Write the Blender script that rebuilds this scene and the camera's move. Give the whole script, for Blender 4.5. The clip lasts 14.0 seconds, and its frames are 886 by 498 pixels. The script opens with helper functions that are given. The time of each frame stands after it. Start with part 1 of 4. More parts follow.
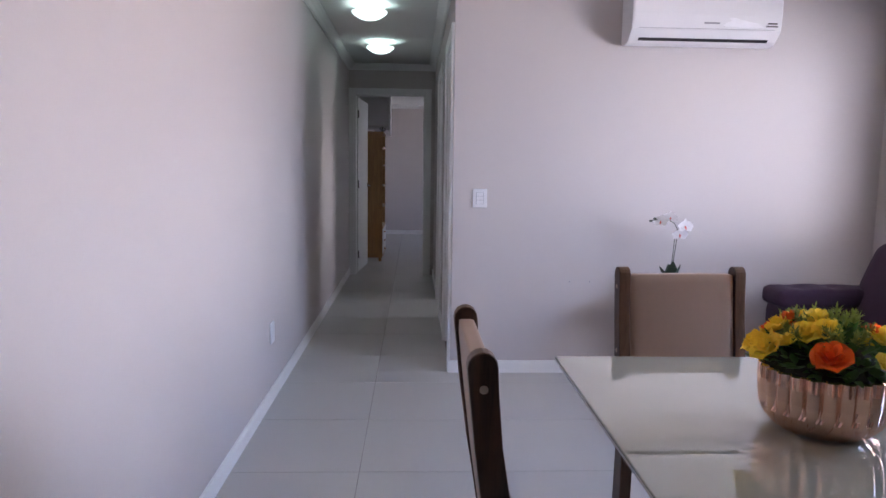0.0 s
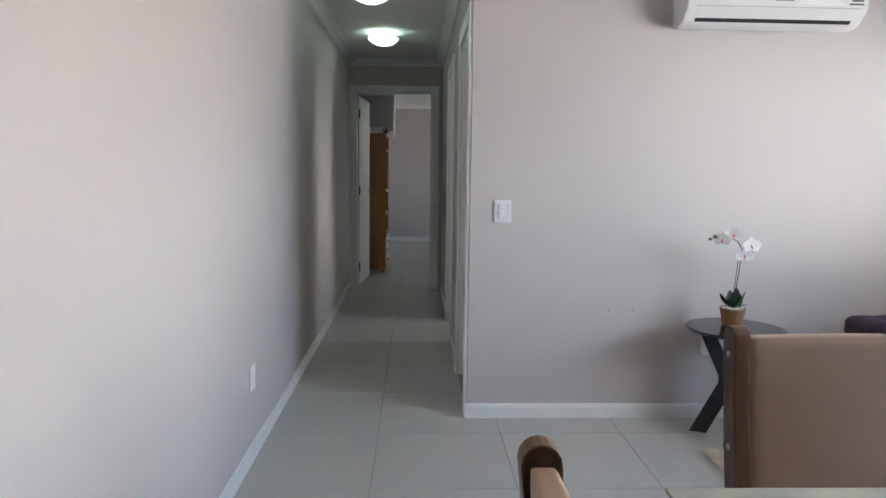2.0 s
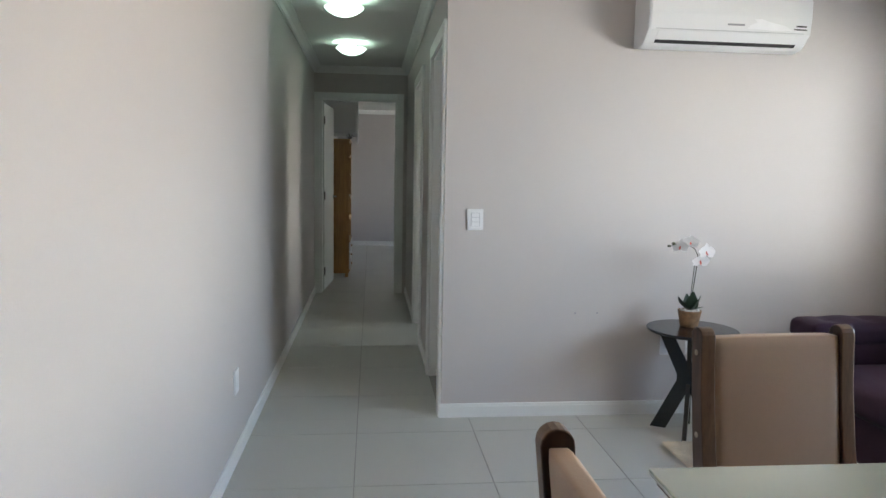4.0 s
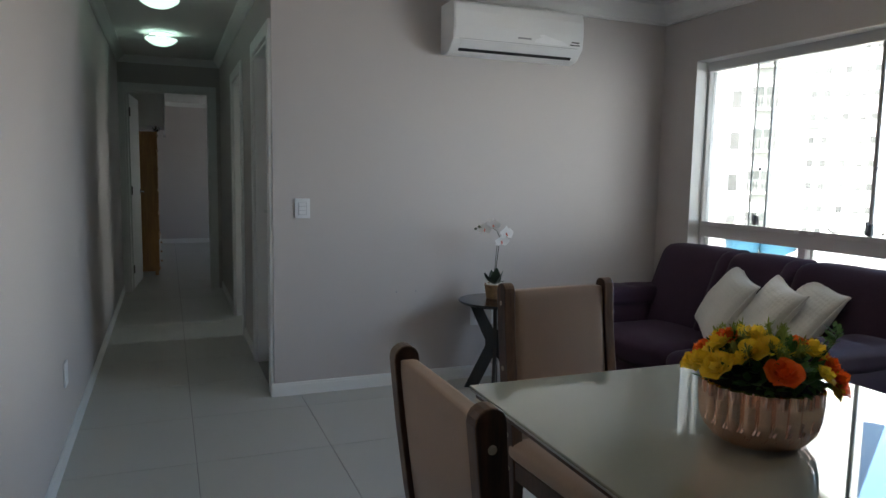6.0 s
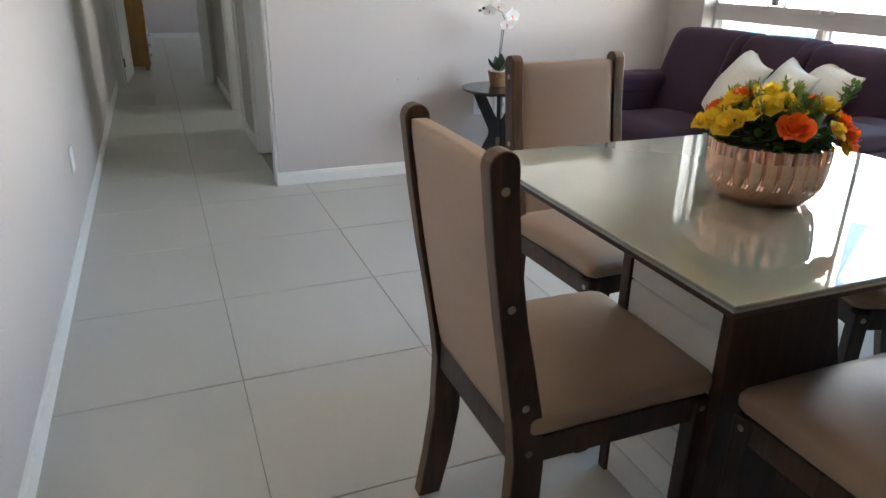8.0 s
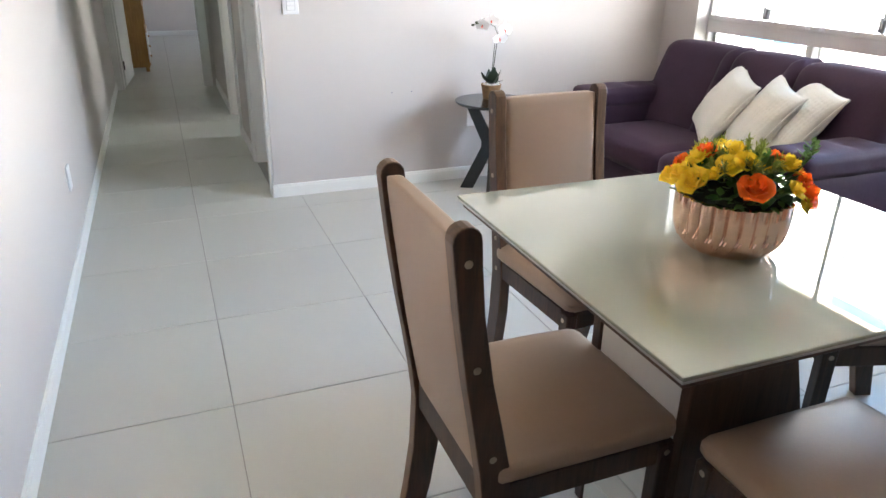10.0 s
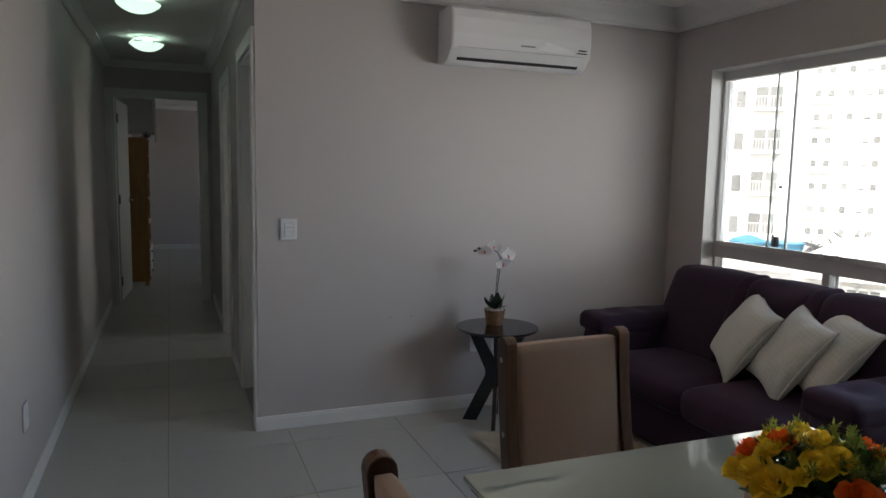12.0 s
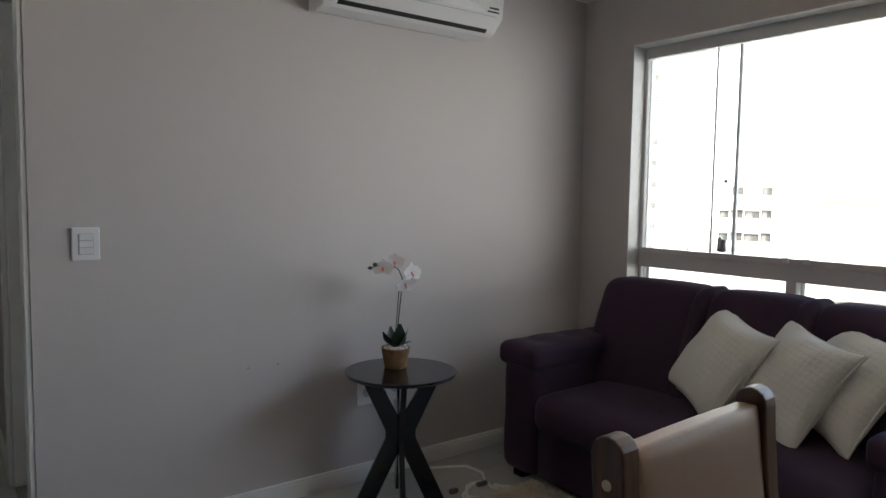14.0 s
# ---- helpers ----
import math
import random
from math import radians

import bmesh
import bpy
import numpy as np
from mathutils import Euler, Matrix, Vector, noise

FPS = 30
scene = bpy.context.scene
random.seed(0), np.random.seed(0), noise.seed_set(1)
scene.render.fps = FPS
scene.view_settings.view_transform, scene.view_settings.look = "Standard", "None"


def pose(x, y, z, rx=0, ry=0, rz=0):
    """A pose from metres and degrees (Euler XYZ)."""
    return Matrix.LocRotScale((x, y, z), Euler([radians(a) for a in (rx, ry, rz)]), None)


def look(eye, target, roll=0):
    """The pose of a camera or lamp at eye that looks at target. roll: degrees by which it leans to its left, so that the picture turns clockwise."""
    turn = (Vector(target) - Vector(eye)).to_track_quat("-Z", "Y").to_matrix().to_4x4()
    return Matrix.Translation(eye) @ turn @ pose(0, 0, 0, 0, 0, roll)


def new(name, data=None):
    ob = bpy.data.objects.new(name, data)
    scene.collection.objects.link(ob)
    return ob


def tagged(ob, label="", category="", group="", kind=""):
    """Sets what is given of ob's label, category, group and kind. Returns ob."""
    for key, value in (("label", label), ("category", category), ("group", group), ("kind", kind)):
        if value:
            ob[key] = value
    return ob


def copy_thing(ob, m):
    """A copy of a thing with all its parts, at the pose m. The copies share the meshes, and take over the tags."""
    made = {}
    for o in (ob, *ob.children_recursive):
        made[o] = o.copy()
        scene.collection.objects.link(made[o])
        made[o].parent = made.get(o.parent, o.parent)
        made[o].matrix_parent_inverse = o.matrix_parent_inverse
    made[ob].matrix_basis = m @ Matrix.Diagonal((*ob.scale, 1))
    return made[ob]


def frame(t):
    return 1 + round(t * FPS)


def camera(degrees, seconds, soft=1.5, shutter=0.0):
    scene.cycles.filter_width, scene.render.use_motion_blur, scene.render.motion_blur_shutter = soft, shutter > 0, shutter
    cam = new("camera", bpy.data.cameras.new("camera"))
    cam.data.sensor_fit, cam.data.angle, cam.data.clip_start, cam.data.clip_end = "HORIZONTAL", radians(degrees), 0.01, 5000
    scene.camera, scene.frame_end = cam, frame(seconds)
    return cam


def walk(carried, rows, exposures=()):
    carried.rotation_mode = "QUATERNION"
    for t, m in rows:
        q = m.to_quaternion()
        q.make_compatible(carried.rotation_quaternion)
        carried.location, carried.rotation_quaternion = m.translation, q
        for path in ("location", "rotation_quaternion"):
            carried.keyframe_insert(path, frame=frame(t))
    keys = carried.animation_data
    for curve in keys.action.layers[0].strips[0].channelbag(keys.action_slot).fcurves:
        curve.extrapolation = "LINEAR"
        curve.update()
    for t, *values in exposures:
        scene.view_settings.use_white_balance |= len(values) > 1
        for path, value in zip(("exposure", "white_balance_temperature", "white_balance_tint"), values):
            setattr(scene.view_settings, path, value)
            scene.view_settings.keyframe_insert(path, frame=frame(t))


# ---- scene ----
cam = camera(65.5, 14.0)
PATH = [
    (0, (0.34, 0.35, 1.258), (0.425, 2.334, 1.026), 0.8),
    (0.5, (0.301, 0.521, 1.264), (0.383, 2.506, 1.038), 0.8),
    (1, (0.255, 0.718, 1.278), (0.332, 2.703, 1.048), 0.8),
    (1.5, (0.27, 0.895, 1.263), (0.344, 2.881, 1.039), 0.8),
    (2, (0.302, 1.035, 1.286), (0.379, 3.02, 1.059), 0.7),
    (4.5, (0.167, 0.822, 1.32), (0.5, 2.783, 1.113), 1.4),
    (5, (0.148, 0.738, 1.316), (0.733, 2.639, 1.107), 1.0),
    (5.5, (0.059, 0.647, 1.313), (0.757, 2.509, 1.102), 1.0),
    (6, (0.031, 0.586, 1.292), (0.769, 2.432, 1.075), 1.0),
    (6.5, (0.019, 0.592, 1.245), (0.766, 2.426, 0.969), 0.9),
    (7, (0.003, 0.57, 1.212), (0.738, 2.357, 0.696), 1.0),
    (7.5, (-0.002, 0.577, 1.198), (0.713, 2.312, 0.507), 0.9),
    (9.8, (0.053, 0.56, 1.327), (0.733, 2.248, 0.499), 0.9),
    (10, (0.055, 0.555, 1.342), (0.741, 2.261, 0.553), 0.9),
    (10.5, (0.067, 0.555, 1.367), (0.773, 2.313, 0.724), 0.9),
    (11, (0.072, 0.554, 1.402), (0.794, 2.358, 0.929), 0.9),
    (11.5, (0.116, 0.634, 1.425), (0.841, 2.469, 1.097), 0.9),
    (12, (0.159, 0.842, 1.398), (0.892, 2.69, 1.177), 1.1),
    (12.5, (0.216, 1.107, 1.361), (0.952, 2.958, 1.189), 1.0),
    (13, (0.238, 1.402, 1.332), (0.992, 3.247, 1.166), 1.0),
    (13.5, (0.237, 1.672, 1.303), (1.095, 3.471, 1.138), 1.1),
    (14, (0.304, 1.925, 1.257), (1.504, 3.518, 1.108), 0.8),
]
EXPOSURES = [(0.0, 2.89, 5650, 27), (0.5, 2.95, 5800, 21), (1.0, 2.92, 5850, 16), (2.0, 2.94, 5950, 10), (4.3, 2.95, 6000, 6), (5.0, 2.91, 5950, 6), (5.5, 2.44, 5850, 5), (6.0, 1.77, 5800, 5), (6.5, 1.32, 5750, 5), (7.0, 1.27, 5950, 5), (7.5, 2.35, 6200, 6), (7.7, 2.75, 6200, 7), (9.8, 3.9, 6150, 9), (10.0, 3.85, 6150, 9), (10.5, 3.55, 6150, 9), (11.0, 2.88, 6150, 9), (11.5, 1.94, 6100, 9), (12.0, 1.49, 6100, 9), (13.0, 1.54, 6150, 8), (13.5, 1.80, 6150, 8), (14.0, 1.70, 6100, 8)]
walk(cam, [(t, look(eye, target, roll)) for t, eye, target, roll in PATH], EXPOSURES)

EX = 3.21                                       # the window wall's inner face

# ---- world, sun and lamps ----
SUN_EL, SUN_AZ = 52.0, 228.0
world = bpy.data.worlds.new("sky")
scene.world = world
world.use_nodes = True
wn = world.node_tree
sky = wn.nodes.new("ShaderNodeTexSky")
sky.sky_type = "NISHITA"
sky.sun_disc = False
sky.sun_elevation = radians(SUN_EL)
sky.sun_rotation = radians(SUN_AZ)
sky.dust_density = 6.0
wn.links.new(sky.outputs[0], wn.nodes["Background"].inputs[0])
wn.nodes["Background"].inputs[1].default_value = 0.15

sun = new("sun", bpy.data.lights.new("sun", "SUN"))
sun.data.energy = 5.0
sun.data.angle = radians(0.5)
sun.data.color = (1.0, 0.93, 0.83)
sun_from = Vector((math.sin(radians(SUN_AZ)) * math.cos(radians(SUN_EL)), math.cos(radians(SUN_AZ)) * math.cos(radians(SUN_EL)), math.sin(radians(SUN_EL))))
sun.matrix_world = look(sun_from * 50, (0, 0, 0))


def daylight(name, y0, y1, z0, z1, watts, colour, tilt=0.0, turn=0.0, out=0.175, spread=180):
    """An added area lamp standing in for daylight at a window; tilt up and turn towards +y in degrees."""
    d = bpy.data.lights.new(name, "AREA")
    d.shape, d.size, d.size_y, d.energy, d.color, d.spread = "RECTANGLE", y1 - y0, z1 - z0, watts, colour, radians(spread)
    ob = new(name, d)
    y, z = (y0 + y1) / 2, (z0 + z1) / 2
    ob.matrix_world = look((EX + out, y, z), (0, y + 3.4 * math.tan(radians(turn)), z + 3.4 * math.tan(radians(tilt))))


# added lamps stand in for sky shining down and in, sunlit ground up, white facades across
daylight("window_skylight", 1.82, 2.98, 1.02, 1.96, 3.0, (0.40, 0.65, 1.0), -24, 0, 0.33, 130)
daylight("window_groundlight", 1.82, 2.98, 1.02, 1.96, 5.0, (1.0, 0.71, 0.42), 36, -4, 0.34, 100)
# fill lamp hung outside the glass, aimed to brighten the back wall
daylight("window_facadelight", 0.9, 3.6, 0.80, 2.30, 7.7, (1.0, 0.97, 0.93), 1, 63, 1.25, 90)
daylight("side_room_daylight", 5.98, 7.22, 1.03, 2.0, 1.5, (1.0, 0.88, 0.72))
daylight("bedroom_daylight", 10.95, 12.95, 1.03, 2.0, 0.8, (1.0, 0.94, 0.97), 0, 58, spread=95)

# ---- materials ----
MATS = {}


def srgb(h):
    c = [int(h[i:i + 2], 16) / 255 for i in (0, 2, 4)]
    return tuple(v / 12.92 if v <= 0.04045 else ((v + 0.055) / 1.055) ** 2.4 for v in c) + (1.0,)


def material(name, colour, rough=0.5, metal=0.0, vary=0.06, scale=4.0, fine=60.0, bump=0.0, bump_scale=None, coat=0.0,
             spec=0.5, sheen=0.0, stretch=(1, 1, 1), each=0.0, rough_vary=0.05, sss=0.0):
    """A principled surface with two scales of variation, fine relief, and per-object shifts."""
    if name in MATS:
        return MATS[name]
    m = bpy.data.materials.new(name)
    m.use_nodes = True
    n, l = m.node_tree.nodes, m.node_tree.links
    b = n["Principled BSDF"]
    tc = n.new("ShaderNodeTexCoord")
    mp = n.new("ShaderNodeMapping")
    mp.inputs["Scale"].default_value = stretch
    l.new(tc.outputs["Object"], mp.inputs[0])
    big, small = n.new("ShaderNodeTexNoise"), n.new("ShaderNodeTexNoise")
    big.inputs["Scale"].default_value, small.inputs["Scale"].default_value = scale, fine
    big.inputs["Detail"].default_value, small.inputs["Detail"].default_value = 4, 3
    for t in (big, small):
        l.new(mp.outputs[0], t.inputs["Vector"])
    add = n.new("ShaderNodeMath")
    add.operation = "ADD"
    l.new(big.outputs["Fac"], add.inputs[0])
    half = n.new("ShaderNodeMath")
    half.operation = "MULTIPLY"
    half.inputs[1].default_value = 0.5
    l.new(small.outputs["Fac"], half.inputs[0])
    l.new(half.outputs[0], add.inputs[1])
    last = add
    if each:
        oi = n.new("ShaderNodeObjectInfo")
        sc = n.new("ShaderNodeMath")
        sc.operation = "MULTIPLY_ADD"
        sc.inputs[1].default_value, sc.inputs[2].default_value = each, -each / 2
        l.new(oi.outputs["Random"], sc.inputs[0])
        add2 = n.new("ShaderNodeMath")
        add2.operation = "ADD"
        l.new(add.outputs[0], add2.inputs[0])
        l.new(sc.outputs[0], add2.inputs[1])
        last = add2
    mr = n.new("ShaderNodeMapRange")
    mr.inputs["From Min"].default_value, mr.inputs["From Max"].default_value = 0.35, 1.15
    mr.inputs["To Min"].default_value, mr.inputs["To Max"].default_value = 1 - vary, 1 + vary
    mr.clamp = False
    l.new(last.outputs[0], mr.inputs[0])
    hs = n.new("ShaderNodeHueSaturation")
    hs.inputs["Color"].default_value = colour
    l.new(mr.outputs[0], hs.inputs["Value"])
    l.new(hs.outputs[0], b.inputs["Base Color"])
    rr = n.new("ShaderNodeMapRange")
    rr.inputs["To Min"].default_value, rr.inputs["To Max"].default_value = max(0.0, rough - rough_vary), min(1.0, rough + rough_vary)
    l.new(big.outputs["Fac"], rr.inputs[0])
    l.new(rr.outputs[0], b.inputs["Roughness"])
    b.inputs["Metallic"].default_value = metal
    b.inputs["Specular IOR Level"].default_value = spec
    b.inputs["Coat Weight"].default_value = coat
    b.inputs["Coat Roughness"].default_value = 0.03
    if sheen:
        b.inputs["Sheen Weight"].default_value = sheen
        b.inputs["Sheen Roughness"].default_value = 0.4
    if sss:
        b.inputs["Subsurface Weight"].default_value = sss
        b.inputs["Subsurface Radius"].default_value = (0.01, 0.006, 0.003)
    if bump:
        bt = n.new("ShaderNodeTexNoise")
        bt.inputs["Scale"].default_value = bump_scale or fine
        bt.inputs["Detail"].default_value = 4
        l.new(mp.outputs[0], bt.inputs["Vector"])
        bp = n.new("ShaderNodeBump")
        bp.inputs["Strength"].default_value = 1.0
        bp.inputs["Distance"].default_value = bump
        l.new(bt.outputs["Fac"], bp.inputs["Height"])
        l.new(bp.outputs[0], b.inputs["Normal"])
    MATS[name] = m
    return m


def wood(name, dark, light, along="Z", rough=0.4):
    if name in MATS:
        return MATS[name]
    m = bpy.data.materials.new(name)
    m.use_nodes = True
    n, l = m.node_tree.nodes, m.node_tree.links
    b = n["Principled BSDF"]
    tc = n.new("ShaderNodeTexCoord")
    mp = n.new("ShaderNodeMapping")
    mp.inputs["Scale"].default_value = {"Z": (9, 9, 0.9), "X": (0.9, 9, 9), "Y": (9, 0.9, 9)}[along]
    l.new(tc.outputs["Object"], mp.inputs[0])
    a = n.new("ShaderNodeTexNoise")
    a.inputs["Scale"].default_value, a.inputs["Detail"].default_value, a.inputs["Distortion"].default_value = 3.5, 6, 1.2
    l.new(mp.outputs[0], a.inputs["Vector"])
    g = n.new("ShaderNodeTexNoise")
    g.inputs["Scale"].default_value, g.inputs["Detail"].default_value = 28, 3
    l.new(mp.outputs[0], g.inputs["Vector"])
    mix = n.new("ShaderNodeMath")
    mix.operation = "MULTIPLY_ADD"
    mix.inputs[1].default_value = 0.45
    l.new(g.outputs["Fac"], mix.inputs[0])
    l.new(a.outputs["Fac"], mix.inputs[2])
    cr = n.new("ShaderNodeValToRGB")
    cr.color_ramp.elements[0].position, cr.color_ramp.elements[0].color = 0.5, dark
    cr.color_ramp.elements[1].position, cr.color_ramp.elements[1].color = 0.95, light
    l.new(mix.outputs[0], cr.inputs[0])
    l.new(cr.outputs[0], b.inputs["Base Color"])
    b.inputs["Roughness"].default_value = rough
    bp = n.new("ShaderNodeBump")
    bp.inputs["Strength"].default_value, bp.inputs["Distance"].default_value = 0.5, 0.0006
    l.new(g.outputs["Fac"], bp.inputs["Height"])
    l.new(bp.outputs[0], b.inputs["Normal"])
    MATS[name] = m
    return m


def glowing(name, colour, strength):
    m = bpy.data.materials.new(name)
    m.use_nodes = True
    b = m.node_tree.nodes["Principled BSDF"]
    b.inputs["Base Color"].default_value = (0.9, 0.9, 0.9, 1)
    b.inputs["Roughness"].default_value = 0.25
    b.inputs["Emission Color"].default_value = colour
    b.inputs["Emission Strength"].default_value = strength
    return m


def pane_glass(name, tint=(0.94, 0.96, 0.95, 1)):
    m = bpy.data.materials.new(name)
    m.use_nodes = True
    n, l = m.node_tree.nodes, m.node_tree.links
    n.remove(n["Principled BSDF"])
    tr, gl, mx, fr = (n.new("ShaderNodeBsdf" + k) if k in ("Transparent", "Glossy") else n.new("ShaderNode" + k) for k in ("Transparent", "Glossy", "MixShader", "Fresnel"))
    tr.inputs[0].default_value = tint
    gl.inputs["Roughness"].default_value = 0.0
    fr.inputs[0].default_value = 1.35
    l.new(fr.outputs[0], mx.inputs[0])
    l.new(tr.outputs[0], mx.inputs[1])
    l.new(gl.outputs[0], mx.inputs[2])
    l.new(mx.outputs[0], n["Material Output"].inputs[0])
    return m


WALL = material("greige_wall_paint", (0.525, 0.488, 0.472, 1), 0.62, vary=0.02, scale=1.3, fine=90, bump=0.0004, bump_scale=140, spec=0.3)
# dark colour for the unseen south wall, chosen to hold back bounced light
DARK_UNSEEN = material("bounce_cutting_dark_wall", (0.10, 0.085, 0.075, 1), 0.6, vary=0.03, scale=1.3, fine=90, bump=0.0004, bump_scale=140, spec=0.3)
CEIL = material("white_ceiling_paint", (0.74, 0.74, 0.72, 1), 0.8, vary=0.015, scale=1.0, fine=80, bump=0.0003, spec=0.2)
TRIM = material("white_painted_trim", (0.78, 0.78, 0.76, 1), 0.35, vary=0.02, scale=3, fine=60, bump=0.0001)
TILE = material("porcelain_tile", (0.48, 0.477, 0.443, 1), 0.32, vary=0.025, scale=1.6, fine=35, each=0.5, rough_vary=0.025, bump=0.00006, bump_scale=25)
GROUT = material("grey_grout", (0.30, 0.29, 0.27, 1), 0.9, vary=0.15, scale=6, fine=120)
WALNUT = wood("walnut_wood", (0.026, 0.0125, 0.008, 1), (0.088, 0.043, 0.024, 1))
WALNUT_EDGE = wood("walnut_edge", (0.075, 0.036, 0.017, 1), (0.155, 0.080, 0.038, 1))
HONEY = wood("honey_pine", (0.36, 0.18, 0.055, 1), (0.52, 0.29, 0.10, 1))
BEIGE = material("beige_leatherette", (0.37, 0.262, 0.187, 1), 0.45, vary=0.05, scale=5, fine=90, bump=0.0003, bump_scale=260)
BACKGLASS = material("white_backpainted_glass", (0.345, 0.365, 0.305, 1), 0.0, vary=0.01, scale=2, fine=20, coat=1.0, rough_vary=0.0, spec=0.6)
BACKGLASS.node_tree.nodes["Principled BSDF"].inputs["Coat Roughness"].default_value = 0.0
GLASSEDGE = material("green_glass_edge", (0.36, 0.45, 0.38, 1), 0.1, vary=0.04, scale=3, fine=30)
COPPER = material("rose_gold_ceramic", (0.80, 0.53, 0.41, 1), 0.13, metal=1.0, vary=0.05, scale=8, fine=60, rough_vary=0.04)
YELLOW = material("yellow_petal", (0.97, 0.74, 0.05, 1), 0.55, vary=0.14, scale=18, fine=160, each=0.5, sss=0.25)
ORANGE = material("orange_petal", (0.90, 0.165, 0.012, 1), 0.55, vary=0.16, scale=18, fine=160, each=0.5, sss=0.2)
LEAF = material("dark_green_leaf", (0.06, 0.135, 0.022, 1), 0.5, vary=0.3, scale=20, fine=150, each=0.7)
SPRIG = material("pale_green_sprig", (0.27, 0.32, 0.07, 1), 0.6, vary=0.3, scale=25, fine=150, each=0.5)
# near-black: the shade between the flowers is put into the foam's colour
SHADED_FOAM = material("shadowy_foam", (0.018, 0.022, 0.010, 1), 0.9, vary=0.3, scale=25, fine=150)
SUEDE = material("purple_suede", (0.044, 0.0225, 0.043, 1), 0.7, vary=0.22, scale=5, fine=120, bump=0.0008, bump_scale=40, sheen=0.04, spec=0.2)
CREAM = material("cream_quilted_fabric", (0.72, 0.70, 0.645, 1), 0.85, vary=0.06, scale=9, fine=150, bump=0.0022, bump_scale=95, sheen=0.2)
BLACK = material("black_lacquer", (0.005, 0.0045, 0.006, 1), 0.2, vary=0.2, scale=6, fine=80, coat=0.4)
PLASTIC = material("white_plastic", (0.76, 0.76, 0.77, 1), 0.3, vary=0.012, scale=3, fine=50, bump=0.00005)
PLASTIC2 = material("pale_grey_plastic", (0.48, 0.48, 0.50, 1), 0.35, vary=0.02, scale=3, fine=50)
FILM = material("clear_protective_film", (0.93, 0.93, 0.95, 1), 0.10, vary=0.06, scale=14, fine=60, bump=0.002, bump_scale=22, coat=0.6)
DARKSLOT = material("dark_slot", (0.01, 0.01, 0.012, 1), 0.6, vary=0.1)
GREYMARK = material("grey_print", (0.30, 0.30, 0.32, 1), 0.5, vary=0.05)
ALU = material("white_aluminium", (0.62, 0.61, 0.60, 1), 0.35, vary=0.03, scale=4, fine=70, bump=0.00005)
GLASSEDGE = material("grey_glass_edge", (0.42, 0.42, 0.42, 1), 0.3, vary=0.1)
LATCH = material("dark_latch", (0.12, 0.12, 0.125, 1), 0.4, vary=0.1)
STEEL = material("steel_bolt", (0.46, 0.38, 0.30, 1), 0.4, metal=1.0, vary=0.08, scale=20)
PETALW = material("white_orchid_petal", (0.80, 0.78, 0.77, 1), 0.55, vary=0.05, scale=25, fine=160, each=0.2)
PINK = material("pink_orchid_lip", (0.62, 0.16, 0.13, 1), 0.5, vary=0.1, scale=40)
ORLEAF = material("deep_green_orchid_leaf", (0.014, 0.026, 0.011, 1), 0.4, vary=0.3, scale=30, fine=150, each=0.4)
STEM = material("dark_stem", (0.05, 0.055, 0.03, 1), 0.6, vary=0.2, scale=40)
WICKER = material("woven_wicker", (0.25, 0.14, 0.065, 1), 0.7, vary=0.5, scale=40, fine=220, bump=0.002, bump_scale=120)
PEBBLE = material("white_pebbles", (0.70, 0.69, 0.65, 1), 0.6, vary=0.1, scale=60, each=0.3)
SHAG = material("beige_shag", (0.60, 0.52, 0.40, 1), 0.95, vary=0.3, scale=12, fine=140, sheen=0.3)
CABLE = material("white_cable", (0.86, 0.84, 0.78, 1), 0.5, vary=0.05)
FACADE = material("white_rendered_facade", (0.82, 0.81, 0.79, 1), 0.85, vary=0.05, scale=0.25, fine=4, bump=0.004, bump_scale=8)
FACADE2 = material("cream_rendered_facade", (0.70, 0.66, 0.56, 1), 0.85, vary=0.05, scale=0.25, fine=4)
PANE = material("dark_window_pane", (0.17, 0.167, 0.163, 1), 0.2, vary=0.3, scale=0.4, fine=3, each=0.7)
SHUTTER = material("weathered_shutter", (0.12, 0.115, 0.11, 1), 0.7, vary=0.2, scale=1, fine=10, each=0.8)
ROOFING = material("pale_concrete_roof", (0.50, 0.49, 0.47, 1), 0.9, vary=0.15, scale=0.5, fine=6)
# roof scrap, and also the painted shade of the balcony recesses
SCRAP_AND_SHADE = material("dark_debris_and_recess_shade", (0.07, 0.066, 0.062, 1), 0.9, vary=0.4, scale=1.5, fine=12)
TANK = material("blue_water_tank", (0.05, 0.15, 0.23, 1), 0.6, vary=0.08, scale=1, fine=12)
GROUND = material("city_ground", (0.22, 0.20, 0.17, 1), 0.95, vary=0.3, scale=0.05, fine=0.8)
DOORWHITE = material("white_door_paint", (0.74, 0.75, 0.73, 1), 0.32, vary=0.02, scale=2, fine=40)
LAMPGLASS = glowing("lit_lamp_glass", (0.75, 1.0, 0.76, 1), 0.40)
BULB = glowing("lit_bulb", (0.75, 1.0, 0.76, 1), 4.5)
CHROME = material("chrome", (0.75, 0.75, 0.75, 1), 0.12, metal=1.0, vary=0.03)


